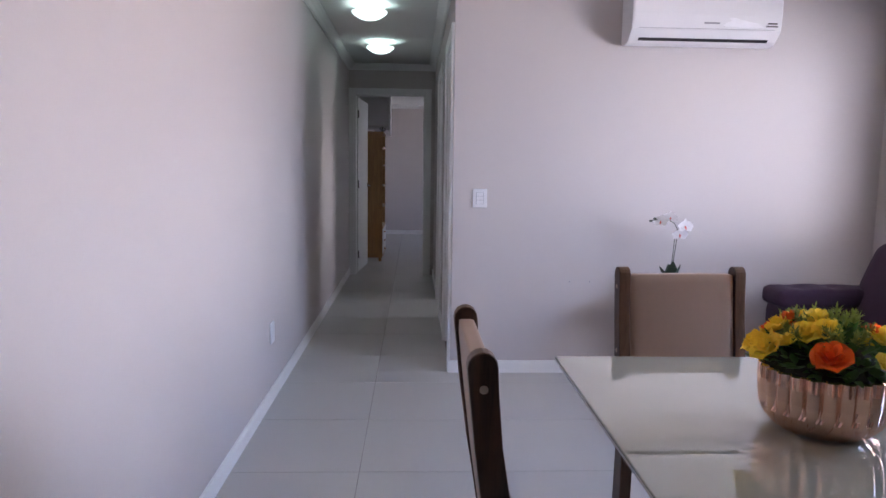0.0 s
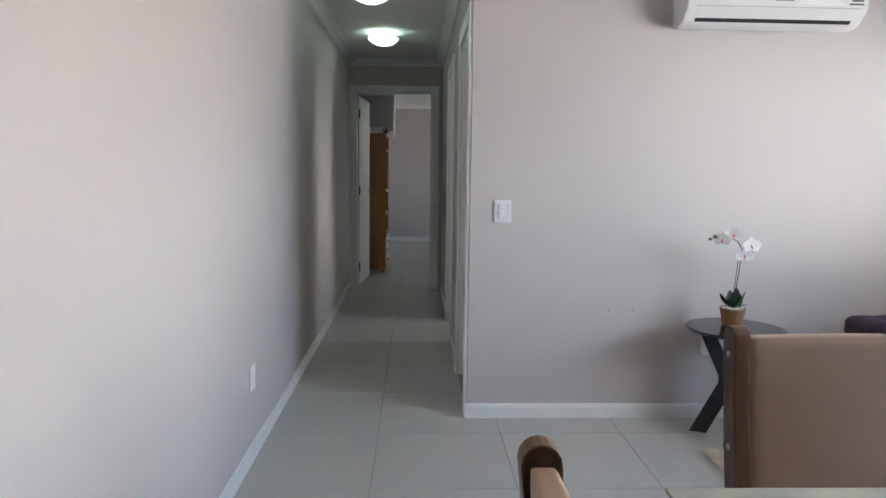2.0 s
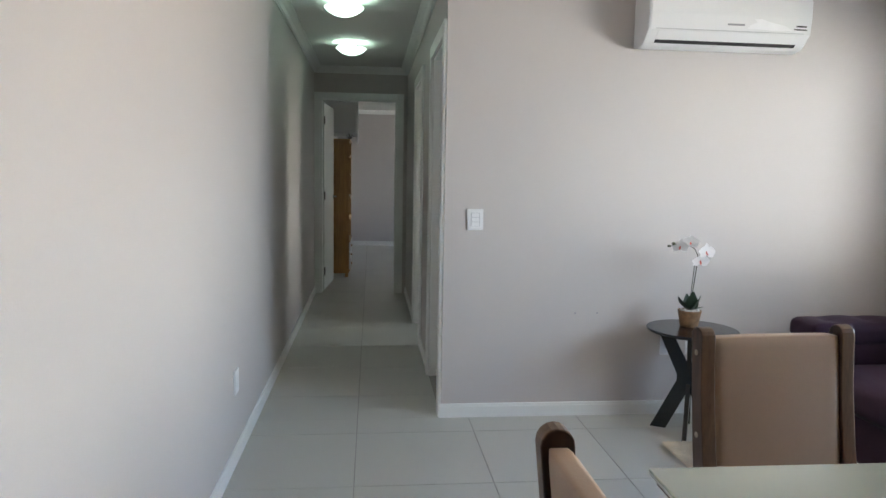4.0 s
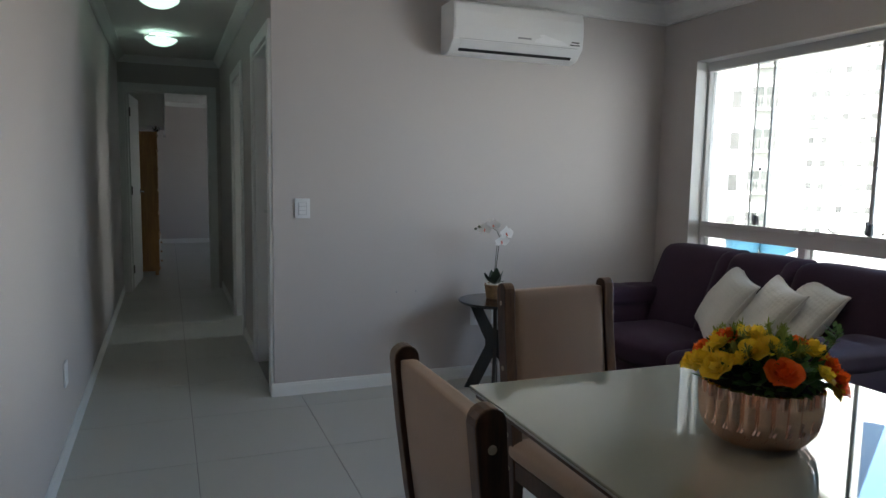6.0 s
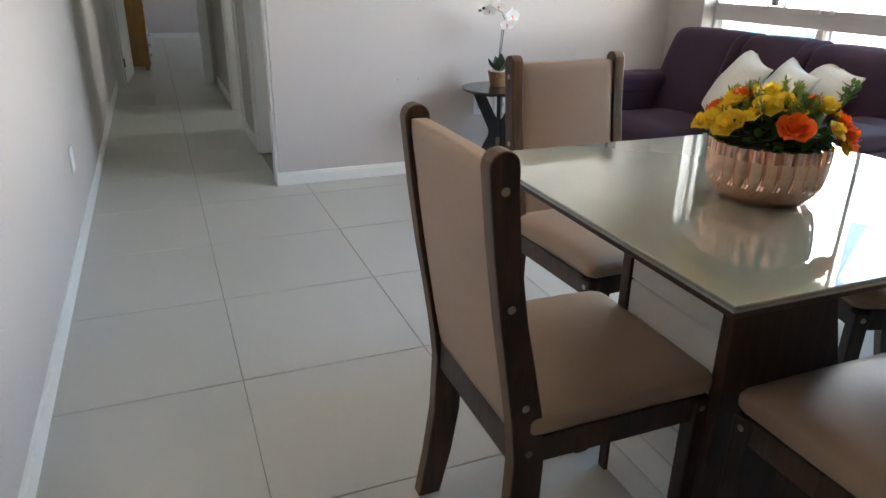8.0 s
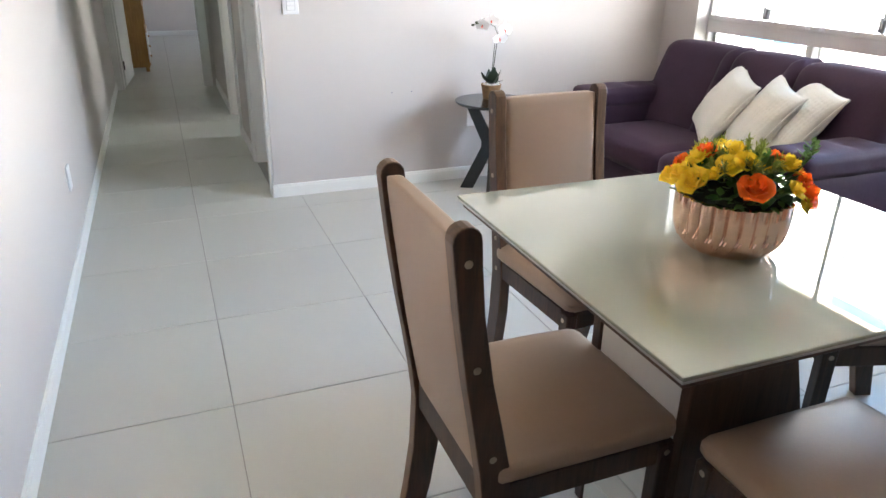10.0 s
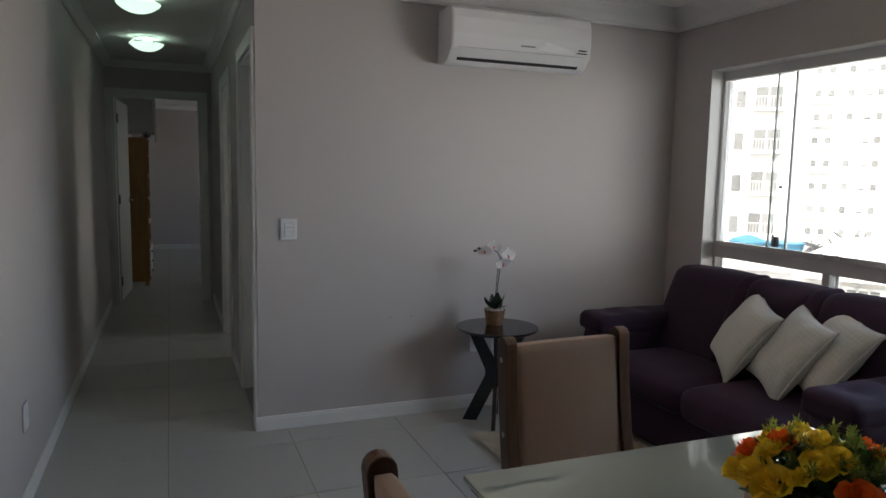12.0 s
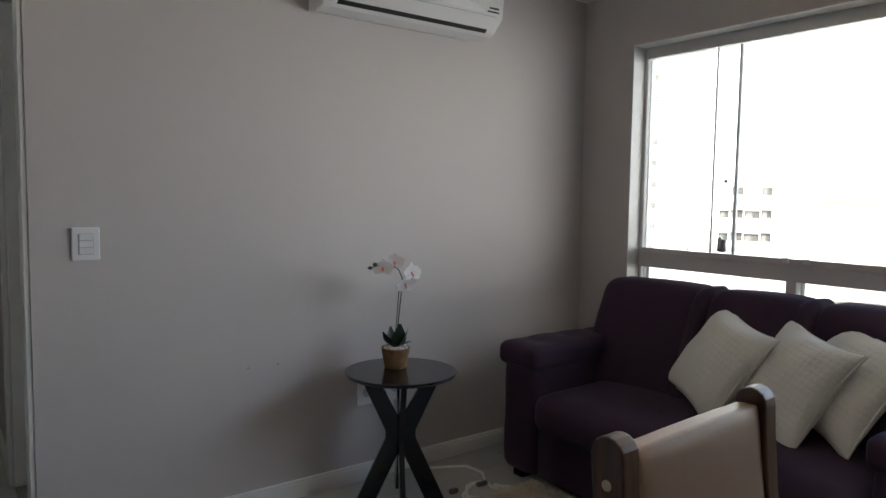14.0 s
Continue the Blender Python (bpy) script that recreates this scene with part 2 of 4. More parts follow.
def let_through(m, colour, share):
    """Thin petals and leaves pass part of the light that falls on their far side."""
    n, l = m.node_tree.nodes, m.node_tree.links
    tr, mx = n.new("ShaderNodeBsdfTranslucent"), n.new("ShaderNodeMixShader")
    tr.inputs[0].default_value = colour
    mx.inputs[0].default_value = share
    l.new(n["Principled BSDF"].outputs[0], mx.inputs[1])
    l.new(tr.outputs[0], mx.inputs[2])
    l.new(mx.outputs[0], n["Material Output"].inputs[0])


let_through(YELLOW, (0.97, 0.70, 0.05, 1), 0.42)
let_through(ORANGE, (0.92, 0.16, 0.01, 1), 0.36)
let_through(LEAF, (0.10, 0.22, 0.03, 1), 0.3)
let_through(SPRIG, (0.30, 0.36, 0.06, 1), 0.35)
let_through(PETALW, (0.85, 0.83, 0.82, 1), 0.35)
# self-lit white for the backdrop; the sky's brightness is put into its emission
SKY_GLOW = glowing("glowing_sky_sheet", (1.0, 0.99, 0.96, 1), 0.6)
CLEAR = pane_glass("window_glass")

# ---- mesh helpers ----


def part(name, bm, mat, parent=None, label="", smooth=False, m=None):
    """Links a bmesh as one mesh object, under a thing or a part."""
    me = bpy.data.meshes.new(name)
    bm.normal_update()
    bm.to_mesh(me)
    bm.free()
    for f in me.polygons:
        f.use_smooth = smooth
    if mat:
        me.materials.append(mat)
    ob = new(name, me)
    if parent:
        ob.parent = parent
    if m is not None:
        ob.matrix_basis = m
    if label:
        ob["label"] = label
    return ob


def thing(name, at=(0, 0, 0), rz=0.0, label="", category="", group="", kind=""):
    ob = new(name)
    ob.empty_display_size = 0.1
    ob.matrix_basis = pose(*at, 0, 0, rz)
    return tagged(ob, label, category, group, kind)


def box(x0, x1, y0, y1, z0, z1, bevel=0.0, seg=1, bm=None):
    bm = bm or bmesh.new()
    r = bmesh.ops.create_cube(bm, size=1)
    for v in r["verts"]:
        v.co = Vector((x0 + (v.co.x + 0.5) * (x1 - x0), y0 + (v.co.y + 0.5) * (y1 - y0), z0 + (v.co.z + 0.5) * (z1 - z0)))
    if bevel:
        es = {e for v in r["verts"] for e in v.link_edges}
        bmesh.ops.bevel(bm, geom=list(es), offset=bevel, segments=seg, profile=0.5, affect="EDGES")
    return bm


def prism(outline, h, bm=None, axis="z", base=0.0, bevel=0.0):
    """Extrudes a closed 2D outline by h along an axis: z takes (x, y); y takes (x, z); x takes (y, z)."""
    bm = bm or bmesh.new()

    def at(p, d):
        return {"z": (p[0], p[1], d), "y": (p[0], d, p[1]), "x": (d, p[0], p[1])}[axis]
    a = [bm.verts.new(at(p, base)) for p in outline]
    b = [bm.verts.new(at(p, base + h)) for p in outline]
    n = len(outline)
    fs = [bm.faces.new(a[::-1]), bm.faces.new(b)]
    for i in range(n):
        fs.append(bm.faces.new((a[i], a[(i + 1) % n], b[(i + 1) % n], b[i])))
    bmesh.ops.recalc_face_normals(bm, faces=fs)
    if bevel:
        es = [e for e in bm.edges if all(f in fs[:2] or True for f in e.link_faces) and any(f in fs[:2] for f in e.link_faces)]
        bmesh.ops.bevel(bm, geom=es, offset=bevel, segments=2, profile=0.5, affect="EDGES")
    return bm


def lathe(profile, n=32, bm=None, wobble=None, at=(0, 0, 0)):
    """Turns (r, z) points round the z axis; wobble(angle, r, z) gives another radius."""
    bm = bm or bmesh.new()
    rings = []
    for r, z in profile:
        if r < 1e-6:
            rings.append([bm.verts.new((at[0], at[1], at[2] + z))])
            continue
        ring = []
        for i in range(n):
            a = 2 * math.pi * i / n
            q = wobble(a, r, z) if wobble else r
            ring.append(bm.verts.new((at[0] + q * math.cos(a), at[1] + q * math.sin(a), at[2] + z)))
        rings.append(ring)
    for p, q in zip(rings, rings[1:]):
        for i in range(n):
            j = (i + 1) % n
            if len(p) == 1 and len(q) == 1:
                continue
            if len(p) == 1:
                bm.faces.new((p[0], q[j], q[i]))
            elif len(q) == 1:
                bm.faces.new((p[i], p[j], q[0]))
            else:
                bm.faces.new((p[i], p[j], q[j], q[i]))
    bmesh.ops.recalc_face_normals(bm, faces=bm.faces)
    return bm


def soft_box(sx, sy, sz, r, puff=(0, 0, 0), div=12, crease=0.0, scale=7.0, seed=0.0, bm=None, m=None):
    """A padded block: rounded corners, faces that bulge by puff, and shallow wrinkles."""
    bm = bm or bmesh.new()
    made = bmesh.ops.create_cube(bm, size=2)
    es = list({e for v in made["verts"] for e in v.link_edges})
    bmesh.ops.subdivide_edges(bm, edges=es, cuts=div, use_grid_fill=True)
    h = Vector((sx / 2, sy / 2, sz / 2))
    for v in bm.verts:
        if v.tag:
            continue
        u = Vector(v.co)
        p = Vector((u[i] * h[i] for i in range(3)))
        inner = Vector((max(-(h[i] - r), min(h[i] - r, p[i])) for i in range(3)))
        d = p - inner
        if d.length > 1e-9:
            p = inner + d.normalized() * r
        for i in range(3):
            j, k = (i + 1) % 3, (i + 2) % 3
            p[i] += math.copysign(puff[i], u[i]) * (1 - u[j] ** 2) * (1 - u[k] ** 2) * abs(u[i]) if puff[i] else 0
        if crease:
            p += p.normalized() * noise.noise(p * scale + Vector((seed, seed * 2, 0))) * crease
        v.co = (m @ p) if m is not None else p
        v.tag = True
    return bm


def tube(points, r, n=8, bm=None, taper=1.0):
    bm = bm or bmesh.new()
    pts = [Vector(p) for p in points]
    rings = []
    for i, p in enumerate(pts):
        t = (pts[min(i + 1, len(pts) - 1)] - pts[max(i - 1, 0)]).normalized()
        a = t.orthogonal().normalized() if i == 0 else (prev - t * prev.dot(t)).normalized()
        prev = a
        b = t.cross(a)
        q = r * (1 + (taper - 1) * i / max(1, len(pts) - 1))
        rings.append([bm.verts.new(p + (a * math.cos(2 * math.pi * k / n) + b * math.sin(2 * math.pi * k / n)) * q) for k in range(n)])
    for p, q in zip(rings, rings[1:]):
        for k in range(n):
            bm.faces.new((p[k], p[(k + 1) % n], q[(k + 1) % n], q[k]))
    bm.faces.new(rings[0][::-1])
    bm.faces.new(rings[-1])
    return bm


# ---- the shell: walls, ceiling, doors, windows ----
WX, HX, NY = -0.42, 0.572, 4.516      # left wall, corridor's right wall, back wall, window wall
DY, FY, SY = 8.45, 13.55, -4.2                  # corridor's end wall, bedroom's far wall, wall behind
CZ = 2.435


def wall(name, label, *boxes):
    bm = bmesh.new()
    for b in boxes:
        box(*b, bm=bm)
    return tagged(part(name, bm, WALL), label, "wall", kind="structure")


WY0, WY1, WZ0, WZ1 = 1.80, 4.195, 0.55, 2.04
wall("wall_west", "long smooth greige painted wall along the corridor", (WX - 0.15, WX, SY - 0.15, FY + 0.15, -0.05, CZ + 0.1))
wall("wall_north", "greige painted living room wall behind the side table", (HX, EX, NY, 4.60, -0.05, CZ + 0.1))
D1, D2 = (4.60, 5.305), (6.13, 6.90)
wall("wall_corridor", "greige painted corridor wall with two doorways", (HX, 0.715, D1[0], D1[1], 2.04, CZ + 0.1), (HX, 0.715, D1[1], D2[0], -0.05, CZ + 0.1),
     (HX, 0.715, D2[0], D2[1], 2.04, CZ + 0.1), (HX, 0.715, D2[1], DY, -0.05, CZ + 0.1))
OX0, OX1 = -0.360, 0.464
wall("wall_corridor_end", "greige painted wall at the corridor's end with a doorway", (WX, OX0, DY, DY + 0.14, -0.05, CZ + 0.1), (OX0, OX1, DY, DY + 0.14, 2.10, CZ + 0.1),
     (OX1, EX, DY, DY + 0.14, -0.05, CZ + 0.1))
RW, BW = (5.95, 7.25, 1.0, 2.05), (10.9, 13.0, 1.0, 2.05)
wall("wall_east", "greige painted outer wall with wide window openings",
     (EX, EX + 0.15, SY - 0.15, WY0, -0.05, CZ + 0.1), (EX, EX + 0.15, WY0, WY1, -0.05, WZ0), (EX, EX + 0.15, WY0, WY1, WZ1, CZ + 0.1),
     (EX, EX + 0.15, WY1, RW[0], -0.05, CZ + 0.1), (EX, EX + 0.15, RW[0], RW[1], -0.05, RW[2]), (EX, EX + 0.15, RW[0], RW[1], RW[3], CZ + 0.1),
     (EX, EX + 0.15, RW[1], BW[0], -0.05, CZ + 0.1), (EX, EX + 0.15, BW[0], BW[1], -0.05, BW[2]), (EX, EX + 0.15, BW[0], BW[1], BW[3], CZ + 0.1),
     (EX, EX + 0.15, BW[1], FY + 0.15, -0.05, CZ + 0.1))
# never in view; its dark colour keeps bounce off the chair fronts
wall("wall_south", "unseen wall closing the living room, darkened to cut bounced light", (WX, EX, SY - 0.15, SY, -0.05, CZ + 0.1)).data.materials[0] = DARK_UNSEEN
wall("wall_bedroom_far", "lilac grey painted bedroom wall", (WX, EX, FY, FY + 0.15, -0.05, CZ + 0.1))
wall("wall_between_rooms", "plain greige partition between two rooms", (0.715, EX, 5.70, 5.80, -0.05, CZ + 0.1))
tagged(part("ceiling", box(WX - 0.15, EX + 0.15, SY - 0.15, FY + 0.15, CZ, CZ + 0.25), CEIL), "smooth white painted ceiling", "ceiling", kind="structure")


def crown(name, runs, k=0.93):
    """Stepped cove along walls; each run: x0, y0, x1, y1 and the direction into the room."""
    prof = [(0, 0), (0.075, 0), (0.075, -0.012), (0.060, -0.020), (0.034, -0.042), (0.020, -0.062), (0.012, -0.066), (0.012, -0.075), (0, -0.075)]
    bm = bmesh.new()
    for x0, y0, x1, y1, nx, ny in runs:
        a = [bm.verts.new((x0 + nx * d * k, y0 + ny * d * k, CZ + z * k)) for d, z in prof]
        b = [bm.verts.new((x1 + nx * d * k, y1 + ny * d * k, CZ + z * k)) for d, z in prof]
        bm.faces.new(a), bm.faces.new(b[::-1])
        for i in range(len(prof)):
            j = (i + 1) % len(prof)
            bm.faces.new((a[i], a[j], b[j], b[i]))
    bmesh.ops.recalc_face_normals(bm, faces=bm.faces)
    return tagged(part(name, bm, TRIM), "white stepped plaster crown moulding under the ceiling", "moulding", kind="structure")


crown("trim_crown_living", [(HX - 0.070, NY, EX, NY, 0, -1), (EX, SY, EX, NY - 0.003, -1, 0)], 1.6)
crown("trim_crown_west", [(WX, SY, WX, DY, 1, 0)])
crown("trim_crown_corridor", [(HX, NY, HX, DY - 0.003, -1, 0), (WX + 0.003, DY, HX, DY, 0, -1)])
crown("trim_crown_bedroom", [(WX, FY, EX, FY, 0, -1)])


def baseboard(name, runs):
    prof = [(0, 0), (0.012, 0), (0.012, 0.060), (0.0095, 0.063), (0.0105, 0.067), (0.008, 0.075), (0, 0.076)]
    bm = bmesh.new()
    for x0, y0, x1, y1, nx, ny in runs:
        a = [bm.verts.new((x0 + nx * d, y0 + ny * d, z)) for d, z in prof]
        b = [bm.verts.new((x1 + nx * d, y1 + ny * d, z)) for d, z in prof]
        bm.faces.new(a), bm.faces.new(b[::-1])
        for i in range(len(prof)):
            j = (i + 1) % len(prof)
            bm.faces.new((a[i], a[j], b[j], b[i]))
    bmesh.ops.recalc_face_normals(bm, faces=bm.faces)
    return tagged(part(name, bm, TRIM), "low white grooved baseboard along the wall", "baseboard", kind="structure")


baseboard("baseboard_west", [(WX, SY, WX, DY - 0.02, 1, 0)])
baseboard("baseboard_north", [(HX - 0.012, NY, EX, NY, 0, -1)])
baseboard("baseboard_corridor", [(HX, 5.388, HX, 6.047, -1, 0), (HX, 6.983, HX, DY - 0.02, -1, 0)])
baseboard("baseboard_bedroom", [(WX, FY, EX, FY, 0, -1)])
baseboard("baseboard_east", [(EX, SY, EX, NY - 0.015, -1, 0)])


def door_frame(name, axis, a0, a1, face, depth, label, out=-1, w=0.082, top=2.06):
    """A lining and flat architraves round an opening; face is the wall's face, out the side the architrave stands on."""
    f = thing(name, (0, 0, 0), 0, label, "door frame", kind="structure")

    def slab(nm, u0, u1, v0, v1, z0, z1):
        v0, v1 = min(v0, v1), max(v0, v1)
        b = (u0, u1, v0, v1, z0, z1) if axis == "x" else (v0, v1, u0, u1, z0, z1)
        return part(nm, box(*b, bevel=0.003), TRIM, f)
    o = face + out * 0.018
    slab("architrave", a0 - w, a0, o, face, 0, top + w * 0.93)
    slab("architrave", a1, a1 + w, o, face, 0, top + w * 0.93)
    slab("architrave", a0 + 0.0005, a1 - 0.0005, o, face, top, top + w * 0.93)
    i = face - out * depth
    slab("lining", a0, a0 + 0.02, face, i, 0, top)
    slab("lining", a1 - 0.02, a1, face, i, 0, top)
    slab("lining", a0 + 0.02, a1 - 0.02, face, i, top - 0.02, top)
    return f


door_frame("door_frame_1", "x", OX0, OX1, DY, 0.14, "white painted door frame at the corridor's end", w=0.068, top=2.10)
door_frame("door_frame_2", "y", D1[0] + 0.004, D1[1], HX, 0.14, "white painted frame of a closed side door", top=2.04)
door_frame("door_frame_3", "y", D2[0], D2[1], HX, 0.14, "white painted frame of an open side doorway", top=2.04)


def door(name, w, h, at, rz, label):
    """A flush leaf hinged at its origin, lying along its own +x."""
    d = thing(name, at, rz, label, "door", kind="structure")
    part("leaf", box(0, w, 0, 0.035, 0.006, h, bevel=0.003), DOORWHITE, d)
    for z in (0.22, 1.06, 1.88):
        part("hinge", tube([(-0.004, -0.006, z - 0.045), (-0.004, -0.006, z + 0.045)], 0.007, 10), LATCH, d, "dark metal hinge")
    for s in (-1, 1):
        y = -0.012 if s < 0 else 0.047
        hd = part("handle", lathe([(0, 0.012), (0.024, 0.010), (0.026, 0), (0.026, -0.004), (0, -0.004)], 20), CHROME, d, "chrome lever handle",
                  m=pose(w - 0.06, y - s * 0.012, 1.03, 90 if s < 0 else -90, 0, 0))
        part("lever", tube([(0, 0, 0), (0, 0, 0.045), (-0.02, 0, 0.05), (-0.11, 0, 0.05)], 0.008, 8), CHROME, hd)
    return d


door("door_1", 0.78, 2.07, (OX0 + 0.034, DY + 0.145, 0), 85.5, "white flush bedroom door standing open against the cupboard")
door("door_2", 0.66, 2.01, (0.70, D1[0] + 0.022, 0), 90, "white flush door, closed")

# floor bed; the tiles are laid at the end
floor = tagged(part("floor", box(WX - 0.15, EX + 0.15, SY - 0.15, FY + 0.15, -0.20, -0.003), GROUT), "glossy off-white porcelain floor tiles with thin grey joints", "floor", kind="structure")


# living room window
def window(name, y0, y1, z0, z1, label, rail=None, mullions=(), laps=(), latches=()):
    w = thing(name, (0, 0, 0), 0, label, "window", kind="structure")
    xa, xb = EX + 0.088, EX + 0.144

    def bar(nm, ya, yb, za, zb, d=0.0, mat=ALU, label=""):
        return part(nm, box(xa + d, xb - d, ya, yb, za, zb, bevel=0.003), mat, w, label)
    bar("frame_head", y0, y1, z1 - 0.062, z1)
    bar("frame_sill", y0, y1, z0, z0 + 0.05)
    part("frame_side", box(xa, EX + 0.153, y0 + 0.003, y0 + 0.024, z0 + 0.05, z1 - 0.062, bevel=0.003), ALU, w)
    part("frame_side", box(xa, EX + 0.153, y1 - 0.024, y1 - 0.003, z0 + 0.05, z1 - 0.062, bevel=0.003), ALU, w)
    part("window_sill", box(EX - 0.015, EX + 0.15, y0, y1, z0 - 0.02, z0, bevel=0.004), TRIM, w)
    for ya in (y0 + 0.0005, y1 - 0.0045):                # white plastered reveal
        part("reveal", box(EX - 0.002, xa - 0.0005, ya, ya + 0.004, z0 + 0.0005, z1 - 0.005), TRIM, w)
    part("reveal", box(EX - 0.002, xa - 0.0005, y0 + 0.005, y1 - 0.005, z1 - 0.0045, z1 - 0.0005), TRIM, w)
    top0 = z0 + 0.05
    if rail:
        bar("rail", y0 + 0.024, y1 - 0.024, rail[0], rail[1], -0.008)
        part("track", box(xa - 0.02, xa - 0.008, y0 + 0.024, y1 - 0.024, rail[1] - 0.022, rail[1] + 0.006, bevel=0.002), ALU, w)
        top0 = rail[1]
        edges = [y0 + 0.024, *[v for mm in mullions for v in mm], y1 - 0.024]
        for mm in mullions:
            bar("mullion", mm[0], mm[1], z0 + 0.05, rail[0])
        for ya, yb in zip(edges[::2], edges[1::2]):
            g = part("pane", box(xa + 0.022, xa + 0.030, ya, yb, z0 + 0.05, rail[0]), CLEAR, w)
            g.visible_shadow = False
            part("bead", box(xb - 0.012, xb - 0.002, yb - 0.018, yb, z0 + 0.05, rail[0], bevel=0.002), ALU, w)
    for ya, yb, d in laps or ((y0 + 0.024, y1 - 0.024, 0.02),):
        g = part("pane", box(xa + d, xa + d + 0.008, ya, yb, top0 - 0.004, z1 - 0.058), CLEAR, w)
        g.visible_shadow = False
        if laps:
            if d < 0.02:
                part("edge_profile", box(xa + d - 0.003, xa + d + 0.011, ya - 0.002, ya + 0.012, top0, z1 - 0.062, bevel=0.002), GLASSEDGE, g, "grey seal on the glass edge")
                part("edge_profile", box(xa + d - 0.002, xa + d + 0.010, yb - 0.006, yb + 0.001, top0, z1 - 0.062, bevel=0.001), GLASSEDGE, g, "grey polished glass edge")
            else:
                e = ya if ya > (y0 + y1) / 2 else yb
                part("edge_profile", box(xa + d - 0.003, xa + d + 0.011, e - 0.008, e + 0.008, top0, z1 - 0.062, bevel=0.002), GLASSEDGE, g, "grey glass edge seal")
    for y in latches:
        lt = part("latch", box(xa - 0.022, xa + 0.004, y - 0.017, y + 0.017, top0 + 0.012, top0 + 0.070, bevel=0.006, seg=2), LATCH, w, "dark grey plastic window latch")
        part("latch_lever", box(xa - 0.034, xa - 0.022, y - 0.006, y + 0.008, top0 + 0.03, top0 + 0.082, bevel=0.003), GREYMARK, lt)
        part("knob", lathe([(0, 0.012), (0.008, 0.011), (0.009, 0.0), (0, 0.0)], 16), GREYMARK, w, "small dark round knob", m=pose(xa + 0.001, y - 0.005, top0 + 0.345, 0, -90, 0))
    for y in (3.405, 3.315):
        if rail:
            part("stop", box(xa - 0.030, xa - 0.018, y - 0.015, y + 0.015, rail[1] - 0.012, rail[1] + 0.010, bevel=0.003), PLASTIC, w, "white plastic sliding stop")
    return w


MID = (WY0 + WY1) / 2
window("window_1", WY0, WY1, WZ0, WZ1, "wide white aluminium sliding window with clear glass", rail=(0.913, 1.008),
       mullions=((2 * MID - 3.412, 2 * MID - 3.366), (3.366, 3.412)),
       laps=((3.678, WY1 - 0.024, 0.026), (MID + 0.002, 3.788, 0.008), (2 * MID - 3.788, MID - 0.002, 0.008), (WY0 + 0.024, 2 * MID - 3.678, 0.026)), latches=(3.715, 2.99))
window("window_2", RW[0], RW[1], RW[2], RW[3], "white aluminium window of the side room")
window("window_3", BW[0], BW[1], BW[2], BW[3], "white aluminium window of the far bedroom")

# ---- corridor ----


def ceiling_lamp(at):
    """A shallow frosted bowl hung by clips a little below the ceiling, open above, with its bulbs inside."""
    t = thing("ceiling_lamp", at, 0, "lit round glass ceiling lamp with chrome clips", "ceiling lamp", "corridor ceiling lamps")
    part("base_plate", lathe([(0, 0), (0.086, 0), (0.090, -0.004), (0.084, -0.012), (0, -0.012)], 32), PLASTIC, t)
    arc = [math.pi / 2 * k / 10 for k in range(11)]
    outer = [(0.129 * math.cos(a) if k < 10 else 0.0, -0.052 - 0.060 * math.sin(a) ** 1.6) for k, a in enumerate(arc)]
    inner = [(max(0.0, r - 0.004), z + 0.004) for r, z in outer[::-1]]
    part("glass_bowl", lathe(outer + inner[:-1] + [(0.126, -0.050), (0.129, -0.052)], 48), LAMPGLASS, t, "glowing frosted glass bowl", smooth=True)
    for k in range(2):
        b = part("socket", tube([(0.0, 0, -0.012), (0.0, 0, -0.036)], 0.012, 12), PLASTIC, t, m=pose(0.035 if k else -0.035, 0, 0))
        part("bulb", lathe([(0, -0.072), (0.012, -0.069), (0.016, -0.060), (0.013, -0.046), (0.009, -0.0362), (0, -0.036)], 16), BULB, b, "lit bulb", smooth=True)
    for k in range(3):
        a = 2 * math.pi * k / 3 + 0.4
        part("clip", tube([(0.060, 0, -0.006), (0.100, 0, -0.022), (0.126, 0, -0.040), (0.133, 0, -0.054), (0.129, 0, -0.064)], 0.0035, 8), CHROME, t, m=pose(0, 0, 0, 0, 0, math.degrees(a)))
    return t


LA = ceiling_lamp((0.004, 5.55, CZ))
copy_thing(LA, pose(0.01, 7.04, CZ, 0, 0, 30))


def wall_plate(name, at, rz, label, kind):
    """A plate facing its own -y."""
    t = thing(name, at, rz, label, "switch" if kind == "switch" else "outlet")
    part("plate", box(-0.0435, 0.0435, -0.009, 0, -0.0565, 0.0565, bevel=0.004, seg=2), PLASTIC, t)
    if kind == "switch":
        part("insert", box(-0.024, 0.024, -0.0115, -0.009, -0.036, 0.036, bevel=0.0012), PLASTIC2, t)
        for k in range(3):
            z = 0.0235 - 0.0235 * k
            part("rocker", box(-0.0205, 0.0205, -0.0145, -0.0115, z - 0.0105, z + 0.0105, bevel=0.001), PLASTIC, t)
    elif kind == "outlet":
        s = part("socket", lathe([(0, 0), (0.019, 0.001), (0.021, 0.003), (0.021, 0)], 24), PLASTIC2, t, m=pose(0, -0.009, 0, 90, 0, 0))
        for k in (-1, 0, 1):
            part("hole", lathe([(0, 0.0012), (0.0025, 0.001), (0.0025, 0)], 10), DARKSLOT, s, m=pose(k * 0.0095, 0.002 if not k else 0, 0.0005))
    return t


wall_plate("light_switch", (0.737, NY, 1.083), 0, "white wall plate with three light switches", "switch")
wall_plate("wall_outlet", (WX, 4.01, 0.370), 90, "blank white cover plate low on the corridor wall", "blank")
wall_plate("wall_outlet", (1.838, NY, 0.395), 0, "white outlet plate low behind the side table", "outlet")
